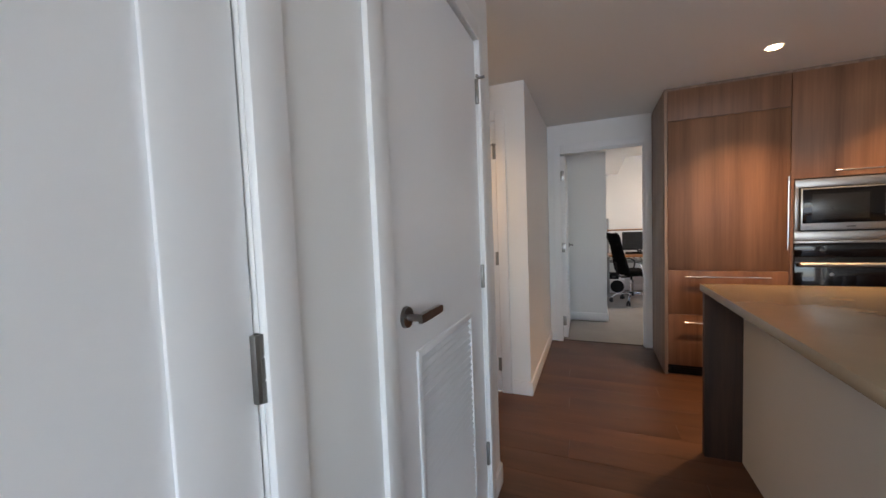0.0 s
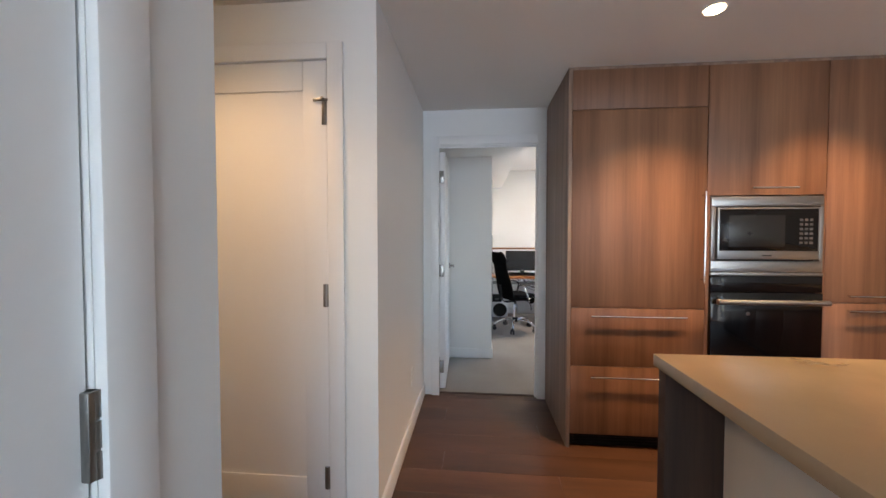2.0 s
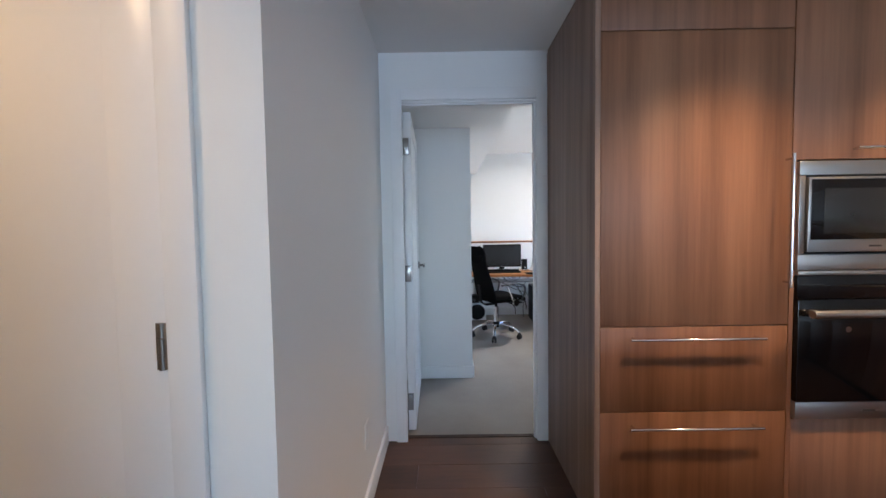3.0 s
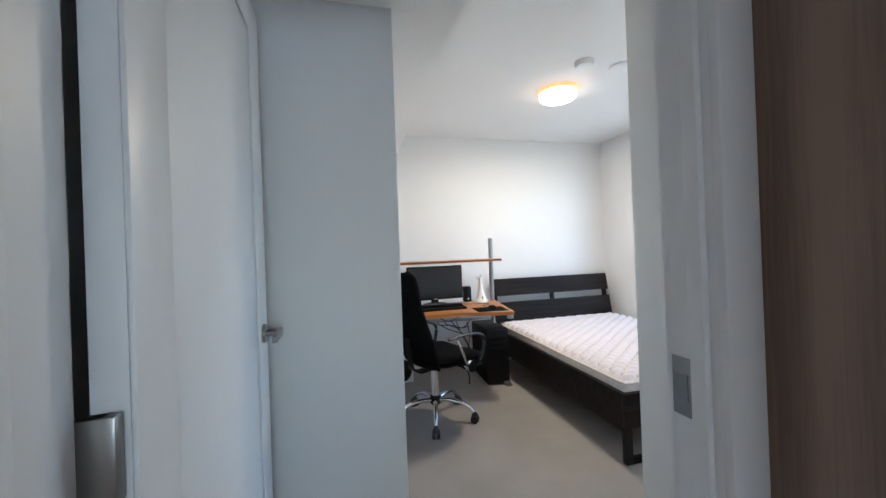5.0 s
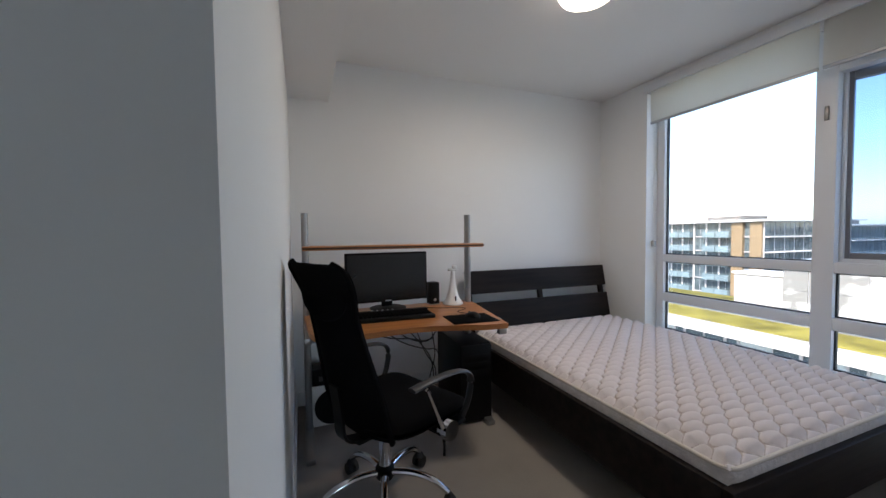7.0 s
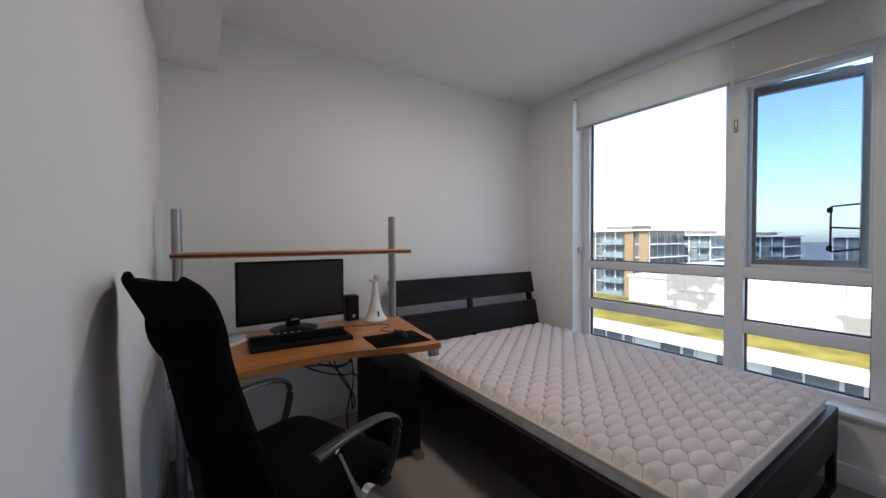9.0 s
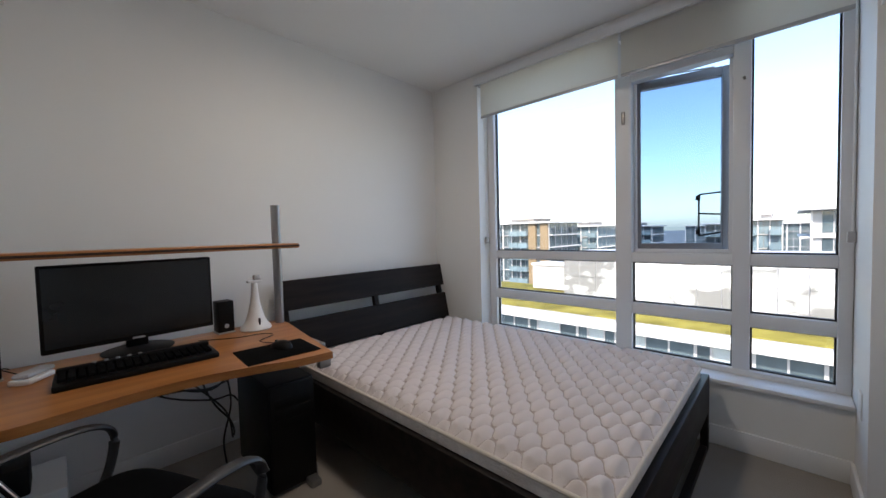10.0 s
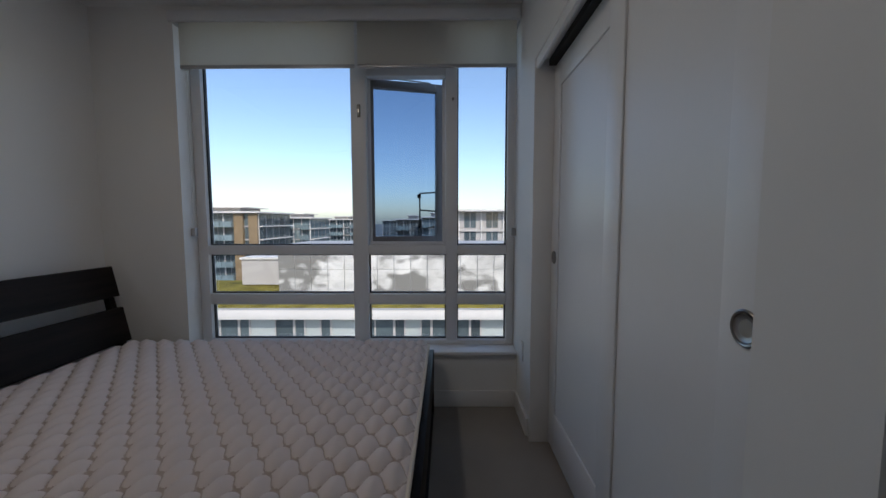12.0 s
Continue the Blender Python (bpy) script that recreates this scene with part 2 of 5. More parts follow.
def sweep(bm, pts, section, closed=False):
    """Rings of section (list of (u, v)) along pts."""
    pts = [Vector(p) for p in pts]
    rings = []
    n = len(pts)
    up = Vector((0, 0, 1))
    for i, p in enumerate(pts):
        a = pts[i - 1] if i or closed else p
        b = pts[(i + 1) % n] if i < n - 1 or closed else p
        d = (b - a).normalized()
        side = d.cross(up)
        if side.length < 1e-3:
            side = d.cross(Vector((0, 1, 0)))
        side.normalize()
        top = side.cross(d)
        k = section(i / max(1, n - 1)) if callable(section) else section
        rings.append([bm.verts.new(p + side * u + top * v) for u, v in k])
    m = len(rings[0])
    for i in range(n if closed else n - 1):
        a, b = rings[i], rings[(i + 1) % n]
        for j in range(m):
            bm.faces.new((a[j], a[(j + 1) % m], b[(j + 1) % m], b[j]))
    if not closed:
        bm.faces.new(rings[0][::-1])
        bm.faces.new(rings[-1])
    return bm


def ring(r, seg=10, ry=None):
    return [(r * math.cos(2 * math.pi * i / seg), (ry or r) * math.sin(2 * math.pi * i / seg)) for i in range(seg)]


def spline(pts, n=6):
    """A smooth line through the points."""
    pts = [Vector(p) for p in pts]
    out = []
    for i in range(len(pts) - 1):
        p0, p1, p2, p3 = pts[max(0, i - 1)], pts[i], pts[i + 1], pts[min(len(pts) - 1, i + 2)]
        for k in range(n):
            t = k / n
            out.append(0.5 * ((2 * p1) + (p2 - p0) * t + (2 * p0 - 5 * p1 + 4 * p2 - p3) * t * t + (3 * p1 - p0 - 3 * p2 + p3) * t ** 3))
    out.append(pts[-1])
    return out


def lathe(bm, profile, at=(0, 0, 0), seg=32):
    rows = []
    for r, z in profile:
        rows.append([bm.verts.new((at[0] + r * math.cos(2 * math.pi * i / seg), at[1] + r * math.sin(2 * math.pi * i / seg), at[2] + z)) for i in range(seg)])
    for a, b in zip(rows, rows[1:]):
        for i in range(seg):
            bm.faces.new((a[i], a[(i + 1) % seg], b[(i + 1) % seg], b[i]))
    bm.faces.new(rows[0][::-1])
    bm.faces.new(rows[-1])
    return bm


def prism(bm, poly, z0, z1, bev=0.0):
    low = [bm.verts.new((x, y, z0)) for x, y in poly]
    high = [bm.verts.new((x, y, z1)) for x, y in poly]
    fs = [bm.faces.new(low[::-1]), bm.faces.new(high)]
    n = len(poly)
    for i in range(n):
        fs.append(bm.faces.new((low[i], low[(i + 1) % n], high[(i + 1) % n], high[i])))
    if bev:
        es = {e for f in fs[:2] for e in f.edges}
        bmesh.ops.bevel(bm, geom=list(es), offset=bev, segments=2, profile=0.5, affect="EDGES")
    return bm

# ---- the building's shell ----
HC, BC = 2.305, 2.43          # ceilings of the hall and of the bedroom
XL = -0.56                    # the hall's long white wall


def wall_y(name, x0, x1, y0, y1, top, holes, label):
    """A wall that runs along y, with door or window holes (ya, yb, za, zb)."""
    bm = bmesh.new()
    y = y0
    for a, b, za, zb in sorted(holes):
        if a > y:
            bx(bm, x0, x1, y, a, 0, top)
        if za > 0:
            bx(bm, x0, x1, a, b, 0, za)
        if zb < top:
            bx(bm, x0, x1, a, b, zb, top)
        y = b
    if y < y1:
        bx(bm, x0, x1, y, y1, 0, top)
    return structure(name, bm, WALL, label, "wall")


def wall_x(name, x0, x1, y0, y1, top, holes, label):
    bm = bmesh.new()
    x = x0
    for a, b, za, zb in sorted(holes):
        if a > x:
            bx(bm, x, a, y0, y1, 0, top)
        if za > 0:
            bx(bm, a, b, y0, y1, 0, za)
        if zb < top:
            bx(bm, a, b, y0, y1, zb, top)
        x = b
    if x < x1:
        bx(bm, x, x1, y0, y1, 0, top)
    return structure(name, bm, WALL, label, "wall")


wall_y("wall_hall_closets", XL - 0.12, XL, -4.0, 1.615, HC, [(-0.50, 0.275, 0, 2.05), (0.64, 1.416, 0, 2.05)], "smooth white painted wall with two closet doors")
wall_y("wall_hall_west", XL - 0.12, XL, 2.60, 4.0, HC, [], "smooth white painted hallway wall beside the bedroom door")
wall_x("wall_nook_north", -2.3, XL - 0.12, 2.60, 2.72, HC, [(-1.455, -0.775, 0, 2.05)], "cream-lit white wall with a panelled door")
wall_x("wall_nook_south", -2.3, XL - 0.12, 1.47, 1.615, HC, [], "plain white wall of the side passage")
wall_y("wall_nook_west", -2.42, -2.3, 1.47, 2.72, HC, [], "plain white end wall of the side passage")
wall_y("wall_closet_back", -1.4, -1.3, -4.0, 1.47, HC, [], "plain white back wall of the closets")
wall_x("wall_south", -1.4, 3.15, -4.12, -4.0, HC, [(-0.3, 2.6, 0.3, 2.1)], "white outer wall of the living area with a wide window opening")
wall_y("wall_kitchen_east", 3.0, 3.15, -4.0, 4.0, HC, [(-3.5, -2.6, 0.35, 2.15)], "white outer wall with a window opening")
wall_x("wall_bedroom_door", -1.4, 3.15, 4.0, 4.085, HC + 0.2, [(-0.45, 0.362, 0, 2.03)], "white wall with the bedroom doorway")

wall_y("wall_vestibule_west", -0.66, -0.54, 4.085, 4.96, BC, [], "white wall behind the open bedroom door")
wall_x("wall_vestibule_north", -0.66, 0.035, 4.96, 5.08, BC, [], "white wall facing the bedroom doorway")
wall_y("wall_bedroom_west", -0.085, 0.035, 5.08, 7.37, BC, [], "white bedroom wall beside the desk")
wall_x("wall_bedroom_north", -0.085, 3.05, 7.37, 7.49, BC, [], "white bedroom wall behind the headboard")
wall_y("wall_closet_end", 0.92, 1.092, 4.085, 4.79, BC, [], "white wall end beside the sliding closet doors")
wall_x("wall_closet_front", 1.092, 3.05, 4.70, 4.815, BC, [(1.092, 2.41, 0, 1.96)], "white wall framing the sliding-door closet")
wall_y("wall_window", 2.78, 3.05, 4.815, 7.37, BC, [(4.815, 6.87, 0.335, 2.40)], "white outer wall round the bedroom window")
wall_y("wall_closet_side", 2.95, 3.05, 4.085, 4.70, BC, [], "plain white side wall inside the closet")

structure("floor_hall_base", bx(box(-1.4, 3.15, -4.12, 4.03, -0.15, -0.012), -2.42, -1.4, 1.4, 2.8, -0.15, -0.012), DARKWOOD, "dark subfloor under the planks", "floor")
structure("floor_bedroom", box(-0.66, 3.05, 4.06, 7.49, -0.15, 0.0), CARPET, "beige-grey low-pile bedroom carpet", "carpet")
structure("threshold", box(-0.45, 0.38, 4.03, 4.06, -0.15, 0.003), DARKWOOD, "dark wooden threshold strip under the bedroom door", "threshold")
structure("ceiling_hall", box(-2.42, 3.15, -4.12, 4.0, HC, HC + 0.35), CEIL, "smooth off-white hall and kitchen ceiling", "ceiling")
structure("ceiling_bedroom", box(-0.66, 3.05, 4.085, 7.49, BC, BC + 0.3), CEIL, "smooth white bedroom ceiling", "ceiling")
# added above the ceilings, never in view: keeps the sun out of the rooms
structure("roof_slab", box(-2.6, 3.15, -4.2, 7.6, BC + 0.31, BC + 0.5), CEIL, "unseen plain slab added above the flat to keep sun out", "roof")
bm = box(0.035, 0.30, 4.96, 7.37, 2.14, BC - 0.001)
bx(bm, -0.54, 0.30, 4.09, 4.9595, 2.14, BC - 0.001)
structure("soffit", bm, WALL, "white boxed soffit along the ceiling", "soffit")


# ---- skirting, casings ----
def skirting(name, runs):
    bm = bmesh.new()
    for x0, x1, y0, y1 in runs:
        bx(bm, x0, x1, y0, y1, 0.001, 0.105, 0.004)
    return structure(name, bm, TRIM, "white painted skirting board", "baseboard")


T = 0.014
skirting("baseboard_hall", [(XL, XL + T, 1.49, 1.615), (XL, XL + T, 2.60 - T, 3.985), (-0.695, XL, 2.60 - T, 2.60), (-2.3, -1.54, 2.60 - T, 2.60),
                            (XL, XL + T, 0.34, 0.555), (XL, XL + T, -4.0, -0.58), (-2.3, XL, 1.615, 1.615 + T)])
skirting("baseboard_bedroom", [(-0.54, 0.035, 4.96 - T, 4.96), (0.035, 0.035 + T, 4.96, 7.37), (0.05, 2.78, 7.37 - T, 7.37), (2.78 - T, 2.78, 4.82, 7.356),
                               (2.45, 2.766, 4.815, 4.815 + T), (0.92 - T, 0.92, 4.105, 4.79), (0.92 - T, 1.09, 4.79, 4.79 + T), (-0.54, -0.54 + T, 4.13, 4.946)])


def casing_y(name, xf, d, a, b, top, w, label, right=True):
    """Flat trim on the face x = xf (d: outward sign) round a door hole from a to b."""
    bm = bmesh.new()
    lo, hi = (xf, xf + d * 0.016) if d > 0 else (xf + d * 0.016, xf)
    bx(bm, lo, hi, a - w, a, 0, top + w, 0.003)
    bx(bm, lo, hi, b, b + w, 0, top + w, 0.003)
    bx(bm, lo, hi, a, b, top, top + w, 0.003)
    return structure(name, bm, TRIM, label, "door casing")


def casing_x(name, yf, d, a, b, top, w, label):
    bm = bmesh.new()
    lo, hi = (yf, yf + d * 0.016) if d > 0 else (yf + d * 0.016, yf)
    bx(bm, a - w, a, lo, hi, 0, top + w, 0.003)
    bx(bm, b, b + w, lo, hi, 0, top + w, 0.003)
    bx(bm, a, b, lo, hi, top, top + w, 0.003)
    return structure(name, bm, TRIM, label, "door casing")


casing_y("trim_closet_left", XL, 1, -0.50, 0.275, 2.05, 0.065, "white flat casing round a closet door")
casing_y("trim_closet_louvre", XL, 1, 0.64, 1.416, 2.05, 0.065, "white flat casing round the louvred closet door")
casing_x("trim_nook_door", 2.60, -1, -1.455, -0.775, 2.05, 0.07, "white flat casing round the side-passage door")
casing_x("trim_bedroom_hall", 4.0, -1, -0.43, 0.35, 2.03, 0.065, "white flat casing round the bedroom doorway")
structure("trim_bedroom_inside", bx(box(0.362, 0.425, 4.085, 4.10, 0, 2.09, bev=0.003), -0.45, 0.362, 4.085, 4.10, 2.03, 2.09, 0.003), TRIM, "white flat casing inside the bedroom doorway", "door casing")


bm = bmesh.new()
bx(bm, -0.45, -0.438, 3.998, 4.083, 0.003, 2.03)
bx(bm, 0.350, 0.362, 3.998, 4.087, 0.003, 2.03)
bx(bm, -0.438, 0.350, 3.998, 4.087, 2.018, 2.03)
bx(bm, 0.338, 0.350, 4.01, 4.035, 0.003, 2.018, 0.002)
bx(bm, -0.438, 0.338, 4.01, 4.035, 2.006, 2.018, 0.002)
structure("jamb_bedroom", bm, TRIM, "white door lining with a stop", "door frame")


# ---- doors ----
def lever_handle(parent, name, at, normal, along, material=NICKEL, length=0.115):
    """A round rose with a flat lever: normal points out of the leaf, along is the lever's way."""
    n, a = Vector(normal), Vector(along)
    p = Vector(at)
    bm = bmesh.new()
    cyl(bm, p, p + n * 0.009, 0.029, 0.027, 28)
    cyl(bm, p + n * 0.009, p + n * 0.045, 0.0095, 0.0095, 16)
    up = n.cross(a)
    q = p + n * 0.048
    vs = []
    for s, w in ((-0.012, 0.011), (0.02, 0.012), (length - 0.01, 0.0105), (length, 0.008)):
        for du in (-w, w):
            for dn in (-0.0055, 0.0055):
                vs.append(bm.verts.new(q + a * s + up * du + n * dn))
    for i in range(3):
        b = i * 4
        for u, v in ((0, 1), (1, 3), (3, 2), (2, 0)):
            bm.faces.new((vs[b + u], vs[b + v], vs[b + 4 + v], vs[b + 4 + u]))
    bm.faces.new((vs[0], vs[1], vs[3], vs[2]))
    bm.faces.new((vs[12], vs[13], vs[15], vs[14]))
    return part(name, bm, material, parent, "satin nickel lever on a round rose")


def hinge_part(parent, x0, x1, y0, y1, z, along="y"):
    bm = bmesh.new()
    bx(bm, x0, x1, y0, y1, z - 0.05, z + 0.05, 0.002)
    c = ((x0 + x1) / 2, (y0 + y1) / 2)
    for k in range(3):
        cyl(bm, (c[0], c[1], z - 0.05 + k * 0.0345), (c[0], c[1], z - 0.05 + k * 0.0345 + 0.031), 0.008, seg=12)
    return part("hinge", bm, NICKEL, parent, "satin nickel butt hinge")


def shaker_leaf_y(bm, x0, x1, y0, y1, z0, z1, stile, panels, depth=0.008):
    """A leaf whose broad face looks along +x: rails and stiles proud of flat panels (za, zb)."""
    bx(bm, x0, x1 - depth, y0, y1, z0, z1)
    edges = [z0] + [v for p in panels for v in p] + [z1]
    bx(bm, x1 - depth, x1, y0, y0 + stile, z0, z1, 0.003)
    bx(bm, x1 - depth, x1, y1 - stile, y1, z0, z1, 0.003)
    for a, b in zip(edges[0::2], edges[1::2]):
        bx(bm, x1 - depth, x1, y0 + stile, y1 - stile, a, b, 0.003)
    return bm


# closet door by the entrance
d = thing("door_1", "closed white shaker closet door, glossy paint, nickel hinges", "door", kind="structure")
part("leaf", shaker_leaf_y(bmesh.new(), XL - 0.045, XL - 0.006, -0.496, 0.271, 0.012, 2.045, 0.115, [(0.22, 1.92)]), DOORP, d)
for hz in (0.27, 1.085, 1.84):
    hinge_part(d, XL - 0.006, XL + 0.006, 0.262, 0.286, hz)
lever_handle(d, "door_handle", (XL - 0.006, -0.43, 1.05), (1, 0, 0), (0, 1, 0))

# louvred closet door
d = thing("door_2", "closed white closet door with a louvred lower vent", "door", kind="structure")
bm = bmesh.new()
L0, L1, LB, LT = 0.785, 1.245, 0.20, 0.93
x0, x1 = XL - 0.045, XL - 0.006
bx(bm, x0, x1, 0.644, L0, 0.012, 2.045)
bx(bm, x0, x1, L1, 1.412, 0.012, 2.045)
bx(bm, x0, x1, L0, L1, LT, 2.045)
bx(bm, x0, x1, L0, L1, 0.012, LB)
bx(bm, x0, x0 + 0.004, L0, L1, LB, LT)
part("leaf", bm, DOORP, d)
bm = bmesh.new()
for a, b, za, zb in ((L0 - 0.012, L0 + 0.01, LB - 0.012, LT + 0.012), (L1 - 0.01, L1 + 0.012, LB - 0.012, LT + 0.012), (L0 + 0.01, L1 - 0.01, LB - 0.012, LB + 0.01), (L0 + 0.01, L1 - 0.01, LT - 0.01, LT + 0.012)):
    bx(bm, x1 - 0.004, x1 + 0.006, a, b, za, zb, 0.002)
part("vent_frame", bm, DOORP, d)
sl = None
n_sl = 30
for i in range(n_sl):
    z = LB + 0.022 + i * (LT - LB - 0.044) / (n_sl - 1)
    if sl is None:
        bm = bmesh.new()
        vs = [bm.verts.new((px, py, pz)) for py in (L0 + 0.011, L1 - 0.011) for px, pz in ((-0.014, 0.0095), (-0.012, 0.0120), (0.016, -0.0050), (0.014, -0.0090))]
        for u, v in ((0, 1), (1, 2), (2, 3), (3, 0)):
            bm.faces.new((vs[u], vs[v], vs[v + 4], vs[u + 4]))
        bm.faces.new(vs[:4])
        bm.faces.new(vs[4:])
        sl = part("slat", bm, DOORP, d)
        sl.location = (XL - 0.016, 0, z)
    else:
        twin(sl, "slat", (XL - 0.016, 0, z), d)
for hz in (0.27, 1.062, 1.84):
    hinge_part(d, XL - 0.006, XL + 0.006, 1.404, 1.428, hz)
lever_handle(d, "door_handle", (XL - 0.006, 0.722, 1.05), (1, 0, 0), (0, 1, 0), length=0.125)
bm = bmesh.new()
cyl(bm, (XL + 0.004, 1.416, 1.897), (XL + 0.034, 1.416, 1.897), 0.006, seg=12)
bx(bm, XL + 0.004, XL + 0.014, 1.385, 1.432, 1.891, 1.901, 0.002)
part("hinge_stop", bm, NICKEL, d, "small nickel hinge-pin door stop")

# side-passage door
d = thing("door_3", "closed white shaker door in the warm-lit side passage", "door", kind="structure")
bm = bmesh.new()
y1, y0 = 2.632, 2.592
bx(bm, -1.451, -0.779, y0 + 0.008, y1, 0.012, 2.045)
for a, b, za, zb in ((-1.451, -1.33, 0.012, 2.045), (-0.885, -0.779, 0.012, 2.045), (-1.33, -0.885, 0.012, 0.215), (-1.33, -0.885, 1.92, 2.045)):
    bx(bm, a, b, y0, y0 + 0.008, za, zb, 0.003)
part("leaf", bm, DOORP, d)
for hz in (0.22, 1.03, 1.82):
    hinge_part(d, -0.800, -0.776, y0 - 0.004, y0 + 0.004, hz)
bm = bmesh.new()
cyl(bm, (-0.788, y0 - 0.004, 1.875), (-0.788, y0 - 0.03, 1.875), 0.006, seg=12)
bx(bm, -0.835, -0.77, y0 - 0.014, y0 - 0.004, 1.869, 1.879, 0.002)
part("hinge_stop", bm, NICKEL, d, "small nickel hinge-pin door stop")
lever_handle(d, "door_handle", (-1.392, y0, 1.005), (0, -1, 0), (1, 0, 0), length=0.10)

# bedroom door, swung open into the room
d = thing("door_4", "white flat bedroom door standing open against the wall", "door", at=(-0.414, 4.098, 0), rz=1.5, kind="structure")
bm = bmesh.new()
bx(bm, -0.022, 0.018, 0.006, 0.775, 0.012, 2.0, 0.002)
part("leaf", bm, DOORP, d)
bm = bmesh.new()
for sx in (0.0182, ):
    for a, b, za, zb in ((0.006, 0.115, 0.012, 2.0), (0.665, 0.775, 0.012, 2.0), (0.115, 0.665, 0.012, 0.2), (0.115, 0.665, 1.9, 2.0)):
        bx(bm, sx, sx + 0.007, a, b, za, zb, 0.002)
part("rail", bm, DOORP, d)
for hz in (0.2, 1.01, 1.79):
    hinge_part(d, -0.026, 0.012, -0.014, 0.005, hz)
lever_handle(d, "door_handle", (0.025, 0.715, 1.0), (1, 0, 0), (0, -1, 0))
lever_handle(d, "door_handle", (-0.022, 0.715, 1.0), (-1, 0, 0), (0, -1, 0))
bm = bmesh.new()
bx(bm, 0.347, 0.3498, 4.04, 4.075, 0.965, 1.055, 0.001)
bx(bm, 0.3455, 0.3472, 4.047, 4.067, 0.99, 1.03)
tagged(part("strike_plate", bm, NICKEL), "satin nickel strike plate in the door lining", "strike plate", kind="structure")

# sliding closet doors in the bedroom
for nm, a, b, yf in (("door_5", 1.097, 1.70, 4.762), ("door_6", 1.62, 2.40, 4.722)):
    d = thing(nm, "white sliding closet door with a round finger pull", "door", kind="structure", group="sliding closet doors")
    bm = bmesh.new()
    bx(bm, a, b, yf - 0.034, yf - 0.008, 0.012, 1.918)
    for p, q, za, zb in ((a, a + 0.10, 0.012, 1.918), (b - 0.10, b, 0.012, 1.918), (a + 0.10, b - 0.10, 0.012, 0.21), (a + 0.10, b - 0.10, 1.80, 1.918)):
        bx(bm, p, q, yf - 0.008, yf, za, zb, 0.003)
    part("leaf", bm, DOORP, d)
    cx = 1.135 if nm == "door_5" else 2.34
    bm = bmesh.new()
    lathe(bm, [(0.031, 0.0), (0.032, 0.002), (0.029, 0.004), (0.026, 0.003), (0.0245, -0.002)], seg=36)
    bmesh.ops.transform(bm, matrix=pose(cx, yf + 0.002, 0.988, -90), verts=bm.verts)
    pull = part("finger_pull", bm, NICKEL, d, "round nickel recessed finger pull")
    bm = bmesh.new()
    lathe(bm, [(0.0245, 0.0), (0.024, 0.0035), (0.021, 0.0015), (0.014, 0.0004), (0.004, 0.0)], seg=36)
    bmesh.ops.transform(bm, matrix=pose(cx, yf + 0.0015, 0.988, -90), verts=bm.verts)
    part("recess", bm, STEEL, pull, "dished steel recess of the pull")
bm = bmesh.new()
bx(bm, 1.092, 2.41, 4.702, 4.812, 1.957, 1.975)
bx(bm, 1.092, 2.41, 4.795, 4.812, 1.912, 1.957, 0.002)
structure("closet_track", bm, TRIM, "white fascia of the closet's sliding track", "track")
structure("closet_rail", box(1.092, 2.40, 4.71, 4.75, 1.925, 1.956), GASKET, "black aluminium sliding-door rail", "track")
bm = bmesh.new()
bx(bm, 2.40, 2.412, 4.702, 4.82, 0, 1.96, 0.002)
structure("closet_jamb", bm, TRIM, "white closet door jamb", "door frame")

# ---- kitchen ----
KF = 3.318                    # front plane of the tall cabinets


def bar_handle(parent, a, b, out=(0, -1, 0), r=0.006, name="handle"):
    """A round bar from a to b, standing off the face on two posts."""
    a, b, o = Vector(a), Vector(b), Vector(out)
    bm = bmesh.new()
    cyl(bm, a + o * 0.032, b + o * 0.032, r, seg=14)
    d = (b - a).normalized()
    for p in (a + d * 0.02, b - d * 0.02):
        cyl(bm, p - o * 0.002, p + o * 0.032, r * 0.85, seg=12)
    return part(name, bm, CHROME, parent, "polished bar handle")


def front(parent, x0, x1, z0, z1, name="door", y=KF, mat=None):
    g = 0.0018
    return part(name, box(x0 + g, x1 - g, y, y + 0.02, z0 + g, z1 - g, bev=0.0015), mat or VENEER, parent)


def carcass(parent, x0, x1, z0, z1, y0=KF + 0.021, y1=3.99):
    return part("body", box(x0, x1, y0, y1, z0, z1), VENEER_EDGE, parent)


TOPZ = 2.283
c = thing("cabinet_side_panel", "grey-brown wood-grain end panel of the fridge cabinet", "end panel")
part("panel", box(0.415, 0.437, KF - 0.004, 3.996, 0.0, TOPZ, bev=0.0015), VENEER_EDGE, c)

c = thing("integrated_fridge", "walnut-veneered built-in fridge with two freezer drawers", "fridge")
carcass(c, 0.438, 1.205, 0.10, TOPZ)
front(c, 0.438, 1.205, 2.045, TOPZ, "top_flap")
dr = front(c, 0.438, 1.205, 0.862, 2.045)
bar_handle(dr, (1.182, KF, 1.02), (1.182, KF, 1.55))
dr = front(c, 0.438, 1.205, 0.506, 0.862, "drawer")
bar_handle(dr, (0.55, KF, 0.815), (1.09, KF, 0.815))
dr = front(c, 0.438, 1.205, 0.085, 0.506, "drawer")
bar_handle(dr, (0.55, KF, 0.447), (1.09, KF, 0.447))
bm = bmesh.new()
for k in range(4):
    bx(bm, 0.47, 1.17, KF + 0.03, KF + 0.04, 0.012 + k * 0.018, 0.021 + k * 0.018, 0.001)
bx(bm, 0.44, 1.2, KF + 0.045, KF + 0.06, 0.0, 0.084)
part("vent_grille", bm, BLACKP, c, "black slotted plinth grille")

